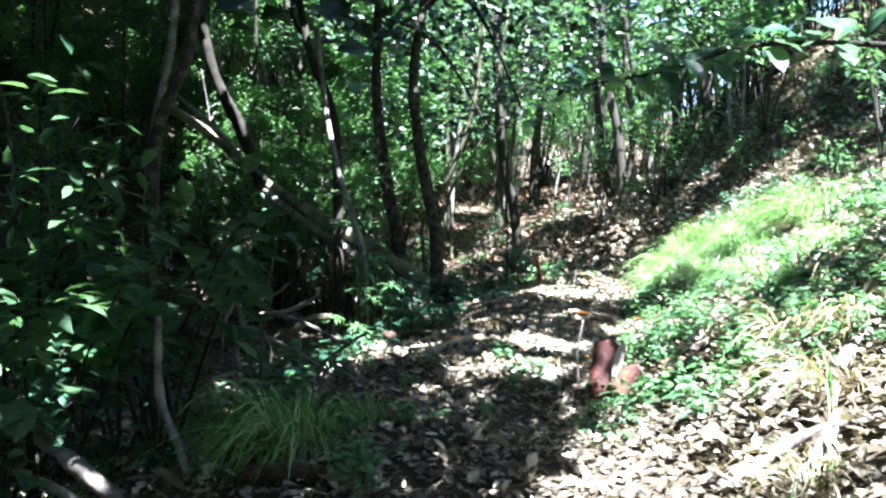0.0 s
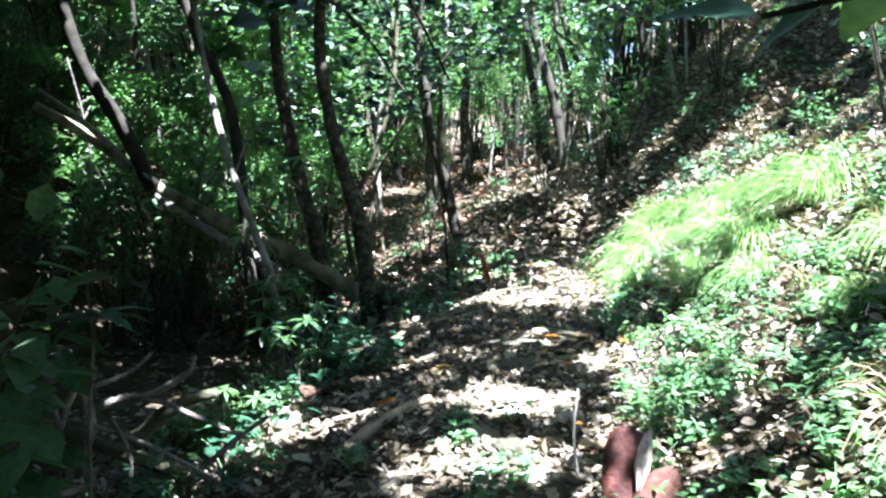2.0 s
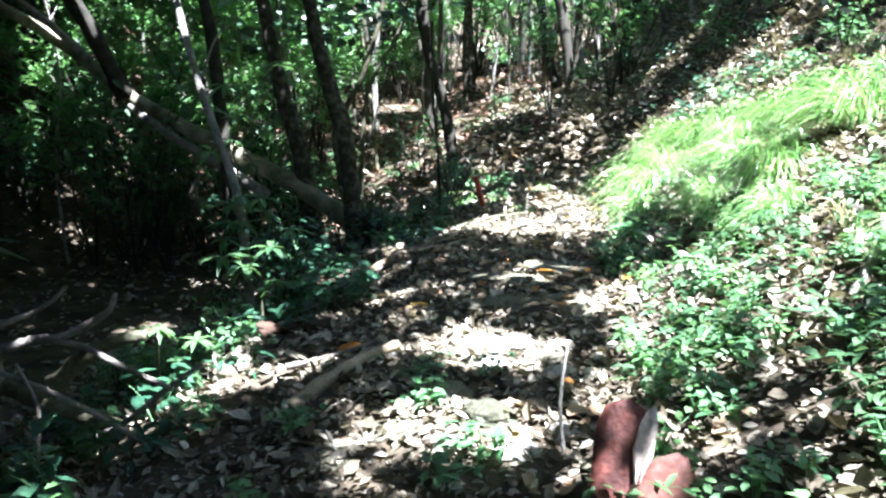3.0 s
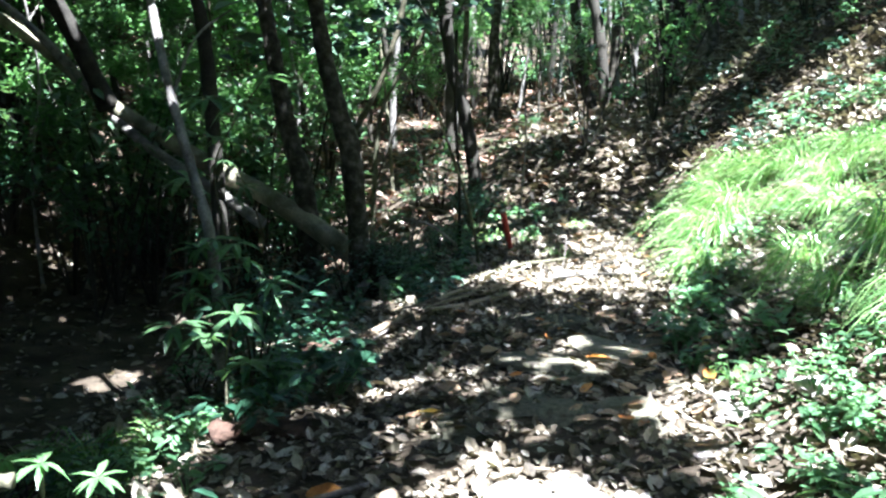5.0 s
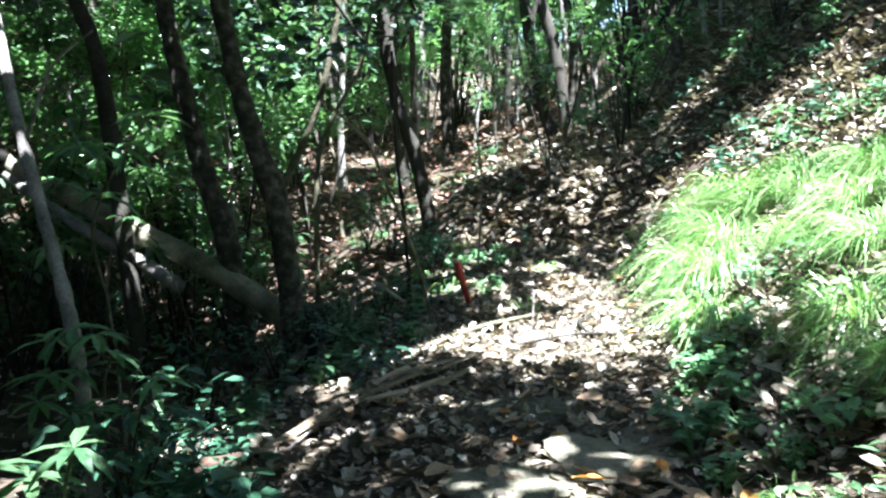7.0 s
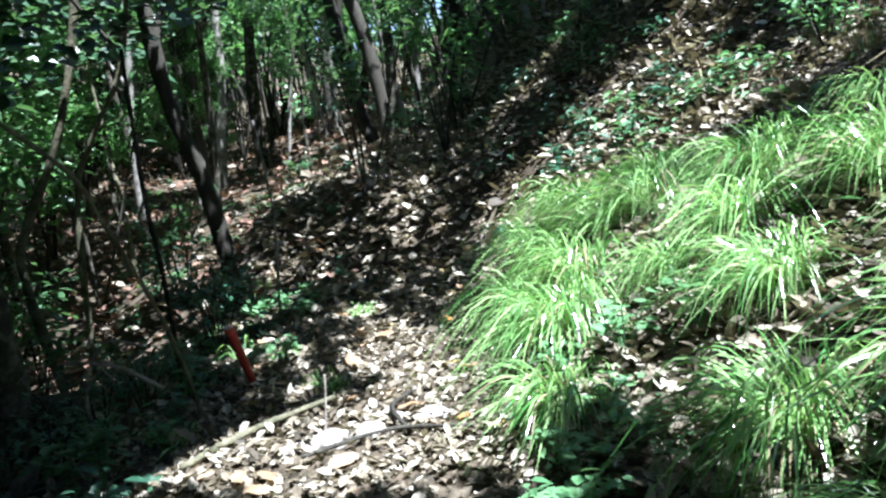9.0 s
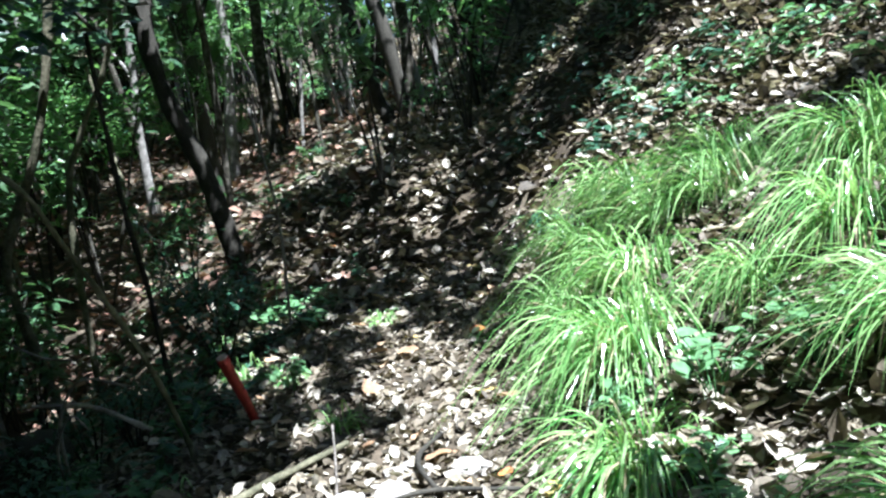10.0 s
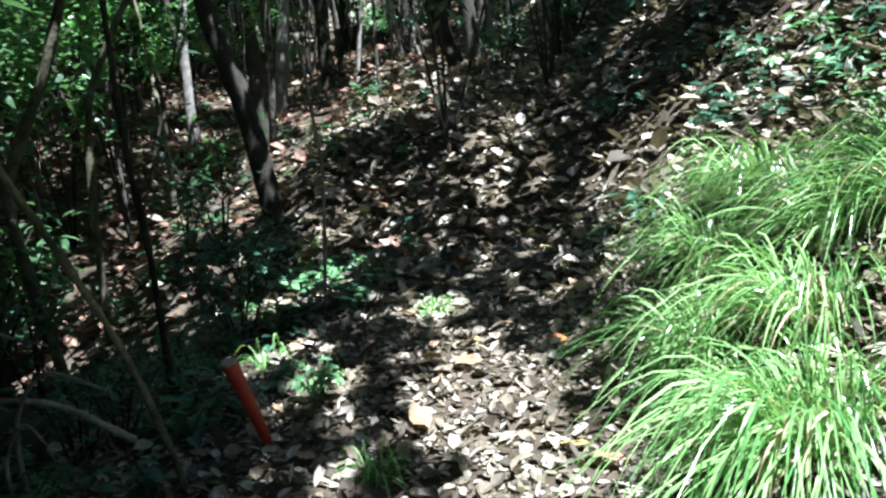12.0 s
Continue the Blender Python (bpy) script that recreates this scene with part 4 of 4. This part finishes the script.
part("trunk", tube([(-3.95, 11.4, 3.4), (-3.68, 11.2, 2.32), (-3.35, 10.9, 1.56), (-3.0, 10.6, 0.94), (-2.74, 10.36, 0.52), (-2.66, 10.3, 0.1), (-2.6, 10.25, -0.65)], 0.034, 0.043, 10, 0.1, random.Random(6), 8), BARK_PALE, pole, smooth=True)
part("twig", tube([(-3.3, 10.9, 1.5), (-3.1, 10.9, 1.9), (-2.8, 10.9, 2.1)], 0.014, 0.006, 5, 0.1, random.Random(7)), BARK_PALE, pole)

tangle = thing("dead_branch", pose(0, 0, 0), "tangled grey dead branch with curled twigs in the gully", "branch", "dead branches")
for line, a, b in (([(-3.37, 7.2, -0.1), (-2.85, 7.2, -0.09), (-2.35, 7.2, -0.22), (-1.87, 7.2, -0.36)], 0.06, 0.05),
                   ([(-3.13, 7.0, 0.09), (-2.86, 7.0, 0.12), (-2.75, 7.05, 0.23), (-2.54, 7.0, 0.31), (-2.44, 6.95, 0.28), (-2.33, 6.9, 0.03), (-2.4, 6.9, -0.15), (-2.35, 6.9, -0.33)], 0.03, 0.026),
                   ([(-2.81, 7.0, 0.2), (-2.84, 6.95, 0.01), (-2.62, 6.95, -0.05), (-2.55, 7.0, 0.13), (-2.5, 7.05, 0.26)], 0.022, 0.018),
                   ([(-2.38, 7.0, 0.23), (-2.2, 7.02, 0.3), (-2.1, 7.05, 0.36), (-2.02, 7.05, 0.43)], 0.016, 0.009),
                   ([(-2.4, 7.0, 0.1), (-2.21, 7.0, 0.16), (-2.01, 7.0, 0.2), (-1.78, 7.0, 0.32), (-1.72, 7.0, 0.42)], 0.028, 0.012),
                   ([(-2.1, 7.0, 0.17), (-1.93, 7.0, 0.15), (-1.71, 6.95, 0.09), (-1.4, 6.9, 0.0)], 0.018, 0.012),
                   ([(-2.3, 6.8, 0.08), (-1.98, 6.8, -0.01), (-1.72, 6.8, -0.12), (-1.48, 6.8, -0.24)], 0.014, 0.01),
                   ([(-1.9, 7.0, -0.32), (-1.72, 7.0, -0.22), (-1.49, 7.0, -0.04), (-1.3, 7.0, 0.09)], 0.018, 0.012),
                   ([(-2.35, 6.85, -0.3), (-2.55, 6.8, -0.38), (-2.2, 6.7, -0.42), (-1.9, 6.7, -0.3)], 0.02, 0.012),
                   ([(-2.2, 7.1, -0.12), (-2.02, 7.12, 0.04), (-1.86, 7.15, 0.13), (-1.7, 7.2, 0.16)], 0.055, 0.028),
                   ([(-2.62, 6.9, -0.4), (-2.5, 6.85, -0.12), (-2.52, 6.85, 0.1), (-2.6, 6.9, 0.25)], 0.016, 0.01),
                   ([(-2.05, 6.75, -0.38), (-2.0, 6.75, -0.1), (-2.12, 6.78, 0.12)], 0.012, 0.008)):
    part("twig", tube(line, a, b, 8, 0.16, random.Random(int(a * 9999)), 7), BARK_MOSS if a > 0.045 else DEADWOOD, tangle, smooth=True)


def stick(line, a, b, mat, label, seed=1, name="stick", group="fallen sticks", knobs=0.2):
    s = thing(name, pose(0, 0, 0), label, "stick", group)
    part("wood", tube(line, a, b, 8, knobs, random.Random(seed), 8), mat, s, smooth=True)
    return s


def on(x, y, h=0.02):
    return (x, y, surface(x, y) + h)


stick([(-2.7, 4.4, 0.1), (-2.46, 4.4, -0.03), (-2.01, 4.4, -0.22), (-1.62, 4.4, -0.42), (-1.3, 4.4, -0.5)], 0.05, 0.04, DEADWOOD, "grey fallen bough in the shaded gully", 11)
stick([(-2.6, 4.2, -0.18), (-2.21, 4.2, -0.25), (-1.8, 4.2, -0.36), (-1.4, 4.2, -0.46)], 0.025, 0.02, DEADWOOD, "grey fallen bough in the shaded gully", 12)
stick([(-1.45, 4.5, 0.49), (-1.43, 4.5, 0.09), (-1.3, 4.5, -0.19), (-1.21, 4.5, -0.44)], 0.02, 0.026, DEADWOOD, "upright dead stick in the undergrowth", 13)
stick([(-1.9, 5.0, 0.7), (-1.75, 5.0, 0.1), (-1.65, 5.0, -0.5)], 0.012, 0.018, BARK, "dark upright stick in the undergrowth", 14)
stick([on(-1.15, 7.62, 0.06), on(-0.95, 7.7, 0.03), on(-0.66, 7.78, 0.05)], 0.016, 0.011, DEADWOOD, "forked pale stick across the trail edge", 15)
stick([on(-0.86, 7.0, 0.03), on(-0.68, 7.35, 0.05), on(-0.55, 7.72, 0.04)], 0.035, 0.028, WOOD_TAN, "tan stick lying along the trail", 16)
stick([on(-1.1, 11.95, 0.03), on(-0.8, 12.2, 0.05), on(-0.45, 12.6, 0.04)], 0.02, 0.014, BARK_MOSS, "brown stick lying by the red stake", 17)
stick([(-2.0, 12.5, 1.75), (-1.69, 12.6, 1.42), (-1.61, 12.7, 1.16), (-1.52, 12.8, 0.86), (-1.43, 12.9, 0.53), (-1.36, 13.0, 0.12), (-1.34, 13.05, -0.1)], 0.012, 0.016, BARK_MOSS, "thin leaning branch beside the red stake", 18)
stick([(-1.77, 13.8, 2.2), (-1.77, 13.8, 1.54), (-1.76, 13.8, 1.16), (-1.72, 13.8, 0.68), (-1.7, 13.8, -0.15)], 0.014, 0.02, BARK, "thin dark upright stem", 19)
stick([(-1.3, 15.2, -0.1), (-1.23, 15.2, 0.82), (-1.2, 15.0, 1.21), (-1.25, 15.0, 1.7)], 0.012, 0.01, BARK_PALE, "thin pale stem standing behind the stake", 20)
stick([(-1.6, 13.2, 0.05), (-1.85, 13.1, 0.25), (-2.1, 13.0, 0.32)], 0.016, 0.01, DEADWOOD, "curved grey twig beside the stake", 21)
stick([(-2.05, 13.1, -0.15), (-2.0, 13.05, 0.2), (-1.82, 13.0, 0.42), (-1.55, 12.95, 0.37)], 0.011, 0.006, DEADWOOD, "curved grey twig beside the stake", 41)
stick([(-1.95, 12.9, -0.15), (-1.93, 12.85, 0.12), (-1.8, 12.8, 0.3), (-1.72, 12.8, 0.22)], 0.008, 0.004, DEADWOOD, "curved grey twig beside the stake", 42)
stick([(-2.35, 13.3, 0.62), (-2.1, 13.2, 0.52), (-1.85, 13.1, 0.5)], 0.007, 0.005, DEADWOOD, "thin pale twig crossing the undergrowth", 43)
stick([(1.7, 15.7, 1.1), (2.0, 16.1, 1.35), (2.2, 16.4, 1.6)], 0.045, 0.05, WOOD_TAN, "pale dead wood lying on the bank", 22)
stick([(1.35, 12.6, 0.78), (1.6, 12.75, 0.9), (1.95, 12.95, 1.08)], 0.014, 0.01, WOOD_TAN, "dry stick caught in the grass", 23)
stick([(1.5, 7.2, 0.35), (1.65, 7.35, 0.62), (1.7, 7.4, 0.8)], 0.03, 0.024, BARK_PALE, "pale broken stub standing on the bank", 24)
stick([(0.42, 6.6, -0.05), (0.4, 6.65, 0.15), (0.42, 6.7, 0.36)], 0.008, 0.005, BARK_PALE, "thin dry stalk beside the trail", 25)
stick([(0.85, 11.9, 0.02), (0.86, 12.0, 0.2), (0.84, 12.1, 0.42)], 0.016, 0.01, DEADWOOD, "short dead stem before the grass", 26)
stick([on(-0.43, 12.1, -0.02), (-0.41, 12.12, 0.15), (-0.4, 12.15, 0.32)], 0.006, 0.004, DEADWOOD, "thin dry stalk standing on the trail", 36)
stick([on(-0.5, 11.85, 0.03), on(-0.1, 12.0, 0.05), on(0.3, 11.9, 0.03)], 0.012, 0.008, BARK, "dark root crossing the trail", 27)
stick([on(0.0, 12.0, 0.02), on(-0.1, 12.25, 0.07), on(-0.02, 12.6, 0.02)], 0.014, 0.009, BARK, "dark root crossing the trail", 28)
for k, line in enumerate(([(1.3, 4.3, 0.05), (1.6, 4.5, 0.3), (1.9, 4.4, 0.45)], [(1.5, 5.0, 0.2), (1.75, 5.4, 0.4), (2.1, 5.7, 0.7)], [(1.25, 3.7, 0.0), (1.5, 4.0, 0.18), (1.75, 4.6, 0.35)], [(1.8, 5.0, 0.4), (2.0, 5.6, 0.55), (2.0, 6.2, 0.6)],
                          [(1.45, 3.5, 0), (1.75, 3.75, 0), (1.95, 3.6, 0), (2.3, 3.9, 0)], [(1.6, 3.2, 0), (1.7, 3.6, 0), (2.05, 4.0, 0), (2.1, 4.5, 0)], [(1.9, 4.1, 0), (2.2, 4.6, 0), (2.25, 5.2, 0)])):
    stick([(x, y, surface(x, y) + 0.02) for x, y, _ in line], 0.036, 0.014, DEADWOOD, "grey exposed root on the sunny bank", 30 + k, "root", "roots on the bank")
for k in range(26):
    x, y = tr.uniform(1.3, 4.5), tr.uniform(4, 20)
    a, ln = tr.uniform(0, 3.14), tr.uniform(0.25, 0.7)
    stick([on(x, y, 0.03), on(x + math.cos(a) * ln / 2, y + math.sin(a) * ln / 2, 0.09), on(x + math.cos(a) * ln, y + math.sin(a) * ln, 0.04)], 0.012, 0.006, tr.choice((DEADWOOD, WOOD_TAN, BARK)), "dry twig lying on the leaf litter", 50 + k, "twig", "scattered twigs")
for k in range(30):
    x, y = tr.uniform(-3.5, 0.6), tr.uniform(4.5, 17)
    a, ln = tr.uniform(0, 3.14), tr.uniform(0.2, 0.55)
    stick([on(x, y, 0.02), on(x + math.cos(a) * ln / 2, y + math.sin(a) * ln / 2, 0.04), on(x + math.cos(a) * ln, y + math.sin(a) * ln, 0.03)], 0.009, 0.005, tr.choice((DEADWOOD, WOOD_TAN, BARK)), "dry twig lying on the leaf litter", 90 + k, "twig", "scattered twigs")


def slab(ln, w, th, seed, warp=0.02):
    """A long splintered strip, bent and uneven at its ends."""
    r = random.Random(seed)
    verts, faces = [], []
    for i in range(6):
        s = i / 5
        ww = w * (0.55 + 0.45 * math.sin(math.pi * (0.15 + 0.7 * s))) * r.uniform(0.8, 1.15)
        z = warp * math.sin(3 * s + seed) + r.uniform(-0.004, 0.004)
        x = (s - 0.5) * ln
        for yy, zz in ((-ww / 2, z), (-ww / 2 * 0.8, z + th), (ww / 2 * 0.8, z + th * r.uniform(0.7, 1.1)), (ww / 2, z)):
            verts.append((x + r.uniform(-0.01, 0.01), yy + r.uniform(-0.004, 0.004), zz))
    for i in range(5):
        for k in range(4):
            a, b = i * 4 + k, i * 4 + (k + 1) % 4
            faces.append((a, b, b + 4, a + 4))
    faces += [(3, 2, 1, 0), (20, 21, 22, 23)]
    return verts, faces


for k, (x, y, rz, ln, w) in enumerate(((-1.25, 10.85, 52, 0.6, 0.07), (-1.1, 10.95, 48, 0.55, 0.08), (-0.95, 11.1, 44, 0.5, 0.06), (-1.4, 10.65, 56, 0.55, 0.06), (-1.0, 10.8, 35, 0.45, 0.05), (-1.5, 10.5, 60, 0.5, 0.07),
                                     (-0.8, 11.2, 30, 0.4, 0.05), (-1.2, 11.15, 62, 0.4, 0.05), (-1.32, 10.95, 20, 0.5, 0.05), (-0.75, 10.9, 70, 0.35, 0.05))):
    s = thing("wood_strip", rest(x, y, rz, tr.uniform(-8, 8), -8, 0.05 + 0.01 * (k % 3)), "split tan bark strip piled at the trail edge", "wood", "split wood pile")
    part("wood", slab(ln, w, 0.012, 200 + k), WOOD_TAN, s)
for k, (x, y, rz, ln, w, mat) in enumerate(((-1.65, 10.35, 35, 0.6, 0.13, WOOD_RED), (-1.4, 8.6, 10, 0.5, 0.26, WOOD_RED), (-1.2, 5.8, 15, 0.3, 0.18, WOOD_RED), (-0.55, 4.35, 5, 0.35, 0.2, WOOD_RED))):
    s = thing("rotten_log", rest(x, y, rz, 0, 0, 0.0), "short reddish rotten log half buried in leaves", "log", "rotten logs")
    s.scale = (1, 1, 0.42)
    part("wood", tube([(-ln * 0.6, 0, -0.03), (-ln / 2, 0, 0.0), (0, 0.03, 0.03), (ln / 2, 0, 0.0), (ln * 0.6, -0.01, -0.02)], w / 2.4, w / 3.5, 12, 0.34, random.Random(k), 6), mat, s, smooth=True)

# ---- stump at the foot of the log ----
stump = thing("stump", rest(-2.62, 13.75), "dark mossy stump where the log meets the gully edge", "stump")
part("body", tube([(0, 0, -0.3), (0.02, 0, 0.25), (0.05, 0, 0.6)], 0.26, 0.17, 12, 0.18, random.Random(3), 5), BARK, stump, smooth=True)
for a in (200, 250, 310):
    q = Vector((math.cos(radians(a)), math.sin(radians(a)), 0))
    part("root", tube([q * 0.15 + Vector((0, 0, 0.25)), q * 0.35 + Vector((0, 0, 0.1)), q * 0.65 + Vector((0, 0, -0.12))], 0.08, 0.03, 7, 0.15, random.Random(a), 4), BARK_PALE, stump, smooth=True)

# ---- stones of the trail ----


def stone(seed, flat):
    r = random.Random(seed)
    bm = bmesh.new()
    bmesh.ops.create_icosphere(bm, subdivisions=3, radius=1)
    off = Vector((r.uniform(-9, 9), r.uniform(-9, 9), r.uniform(-9, 9)))
    cuts = [(Vector((r.gauss(0, 1), r.gauss(0, 1), r.gauss(0, 0.5))).normalized(), r.uniform(0.6, 0.85)) for _ in range(6)]
    for v in bm.verts:
        for nrm, d in cuts:
            h = v.co.dot(nrm)
            if h > d:
                v.co -= nrm * (h - d) * 0.85
        v.co *= 1 + 0.28 * noise.noise(v.co * 1.4 + off) + 0.14 * noise.noise(v.co * 4 + off)
        v.co.z *= flat
    me = bpy.data.meshes.new("stone")
    bm.to_mesh(me)
    bm.free()
    return me


stone_meshes = [stone(300 + k, f) for k, f in enumerate((0.16, 0.35, 0.5, 0.55, 0.4, 0.14))]
# Copies of the stones whose paler colour includes the sunlight.
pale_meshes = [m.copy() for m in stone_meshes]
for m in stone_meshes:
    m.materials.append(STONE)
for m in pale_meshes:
    m.materials.append(STONE_SUNLIT)


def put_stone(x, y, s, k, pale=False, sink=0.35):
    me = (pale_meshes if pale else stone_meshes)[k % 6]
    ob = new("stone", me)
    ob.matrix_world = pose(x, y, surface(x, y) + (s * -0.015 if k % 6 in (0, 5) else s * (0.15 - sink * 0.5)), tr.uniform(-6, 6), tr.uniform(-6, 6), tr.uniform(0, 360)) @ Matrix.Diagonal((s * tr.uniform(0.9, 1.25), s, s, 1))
    tagged(ob, "pale rock bedded in the trail, colour lightened as sunlit" if pale else "flat grey stone slab bedded in the trail" if k % 6 in (0, 5) else "grey stone half buried in leaf litter", "stone", "trail stones")


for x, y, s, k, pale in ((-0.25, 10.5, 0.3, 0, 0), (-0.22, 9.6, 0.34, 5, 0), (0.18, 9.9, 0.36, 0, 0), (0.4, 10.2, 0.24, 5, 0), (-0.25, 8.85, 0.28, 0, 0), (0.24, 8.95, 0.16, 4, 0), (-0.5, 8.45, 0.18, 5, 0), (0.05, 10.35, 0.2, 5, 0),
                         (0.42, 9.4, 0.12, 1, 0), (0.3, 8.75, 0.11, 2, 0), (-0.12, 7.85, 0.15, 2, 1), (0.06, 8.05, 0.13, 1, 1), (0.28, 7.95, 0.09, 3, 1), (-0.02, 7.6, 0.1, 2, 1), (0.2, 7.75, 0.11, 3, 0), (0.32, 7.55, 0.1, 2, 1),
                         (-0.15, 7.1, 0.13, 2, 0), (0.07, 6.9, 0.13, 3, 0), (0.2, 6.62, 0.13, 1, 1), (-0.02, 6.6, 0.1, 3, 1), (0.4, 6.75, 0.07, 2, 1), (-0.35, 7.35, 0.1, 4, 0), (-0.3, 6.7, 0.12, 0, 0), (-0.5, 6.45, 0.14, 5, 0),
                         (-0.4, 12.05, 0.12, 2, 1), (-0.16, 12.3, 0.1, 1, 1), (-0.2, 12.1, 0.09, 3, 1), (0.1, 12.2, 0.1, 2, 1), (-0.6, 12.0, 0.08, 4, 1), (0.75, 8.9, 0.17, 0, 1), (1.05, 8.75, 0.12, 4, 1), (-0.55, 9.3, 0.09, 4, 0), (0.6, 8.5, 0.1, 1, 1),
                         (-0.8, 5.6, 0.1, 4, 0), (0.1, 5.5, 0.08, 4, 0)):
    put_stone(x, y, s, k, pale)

# ---- red stake ----
stake = thing("red_stake", pose(-1.06, 13.2, surface(-1.06, 13.2) - 0.03), "short red-painted wooden stake leaning beside the trail", "stake")
part("post", tube([(0.03, 0.05, -0.08), (0.0, 0, 0.12), (-0.03, -0.05, 0.28), (-0.06, -0.1, 0.44)], 0.02, 0.034, 12, 0.02, random.Random(9), 4), RED_PAINT, stake, smooth=True)
part("cut_top", tube([(-0.0598, -0.0996, 0.438), (-0.0608, -0.1016, 0.447)], 0.032, 0.03, 12, 0.02, random.Random(9)), CUT_WOOD, stake, "pale cut end")

# ---- curled brown sheath and standout leaves ----


def sheet(outline, bend, thick, seed, curl=0.0):
    """A dry, curling leaf sheet: rows of (height, half-width), bent round an upright axis."""
    r = random.Random(seed)
    verts, faces = [], []
    cols = 7
    for z, w in outline:
        for k in range(cols):
            s = k / (cols - 1) * 2 - 1
            a = s * bend
            rad = w / max(bend, 0.2)
            verts.append((math.sin(a) * rad + r.uniform(-0.006, 0.006), rad * (1 - math.cos(a)) + curl * z * z + r.uniform(-0.006, 0.006), z + r.uniform(-0.008, 0.008)))
    n = len(verts)
    verts += [(x, y + thick, z) for x, y, z in verts]
    rows = len(outline)
    for i in range(rows - 1):
        for k in range(cols - 1):
            a = i * cols + k
            faces += [(a, a + 1, a + cols + 1, a + cols), (n + a, n + a + cols, n + a + cols + 1, n + a + 1)]
    edge = [k for k in range(cols)] + [i * cols + cols - 1 for i in range(1, rows)] + [(rows - 1) * cols + k for k in range(cols - 2, -1, -1)] + [i * cols for i in range(rows - 2, 0, -1)]
    for a, b in zip(edge, edge[1:] + edge[:1]):
        faces.append((a, n + a, n + b, b))
    return verts, faces


sheath = thing("dry_sheath", rest(0.68, 6.13, 0, -24, 0, -0.02), "curled red-brown dry leaf sheath standing on the trail", "dry leaf")
a = part("outer_sheet", sheet([(0, 0.07), (0.12, 0.1), (0.24, 0.1), (0.34, 0.1), (0.4, 0.075), (0.43, 0.03)], 0.35, 0.006, 1, 0.1), SHEATH, sheath, smooth=True)
a.matrix_basis = pose(-0.05, 0.0, 0, 0, 4, 12)
a = part("inner_sheet", sheet([(0, 0.07), (0.07, 0.1), (0.15, 0.1), (0.22, 0.075), (0.27, 0.02)], 0.5, 0.006, 2, 0.3), SHEATH_IN, sheath, "pinkish inner side", True)
a.matrix_basis = pose(0.03, -0.04, 0.02, 4, 28, -12)
# The sunlit edge of the sheath, put into this strip's colour.
a = part("inner_sheet", sheet([(0.16, 0.012), (0.26, 0.035), (0.35, 0.03), (0.41, 0.01)], 0.4, 0.005, 3, 0.1), SHEATH_SUNLIT, sheath, "fold paled by painted-in sunlight", True)
a.matrix_basis = pose(-0.01, -0.02, 0, 0, 8, -15)


def lone_leaf(x, y, ln, mat, label, rz, tilt=10, lift=0.03, name="fallen_leaf"):
    t = thing(name, rest(x, y, rz, tilt, 0, lift), label, "leaf", "standout leaves")
    part("blade", broad_leaf(ln, ln * tr.uniform(0.4, 0.6), tr.uniform(0.1, 0.5), tr.uniform(-0.3, 0.1), 0.04), mat, t, smooth=True)


lone_leaf(0.95, 6.55, 0.24, LEAF_TAN, "large tan dry leaf beside the brown sheath", 30, 25, 0.06)
lone_leaf(0.8, 6.85, 0.14, LEAF_TAN, "curled tan dry leaf among the herbs", 100, 30, 0.06)
lone_leaf(0.61, 9.87, 0.12, LEAF_YELLOW, "yellow fallen leaf at the trail edge", 70, 30, 0.05)
lone_leaf(0.1, 14.2, 0.13, LEAF_ORANGE, "orange fallen leaf on the trail", 40, 25, 0.05)
lone_leaf(-0.25, 14.3, 0.11, LEAF_YELLOW, "yellow fallen leaf on the trail", 140, 10)
lone_leaf(0.12, 9.45, 0.13, LEAF_ORANGE, "orange-brown leaf lying on a stone", 170, 15, 0.1)
lone_leaf(0.22, 12.1, 0.1, LEAF_ORANGE, "orange fallen leaf on the sunny trail", 20, 15)
lone_leaf(-0.9, 7.75, 0.14, LEAF_ORANGE, "orange-brown leaf by a pale stick", 10, 15, 0.05)
for k in range(44):
    lone_leaf(tr.uniform(-0.5, 0.55), tr.uniform(8.6, 10.7), tr.uniform(0.06, 0.12), LEAF_TAN if k % 4 else LEAF_ORANGE, "curled dry fallen leaf on a stone slab", tr.uniform(0, 360), tr.uniform(-10, 20), 0.05)
for k in range(90):
    x, y = lerp_table(yy := tr.uniform(6, 17), TRAIL_X) + tr.uniform(-0.9, 0.7), yy
    lone_leaf(x, y, tr.uniform(0.09, 0.17), tr.choice((LEAF_TAN, LEAF_TAN, LEAF_TAN, LEAF_YELLOW, LEAF_ORANGE)) if k % 3 == 0 else LEAF_TAN, "curled dry fallen leaf on the trail", tr.uniform(0, 360), tr.uniform(-20, 30), 0.035)
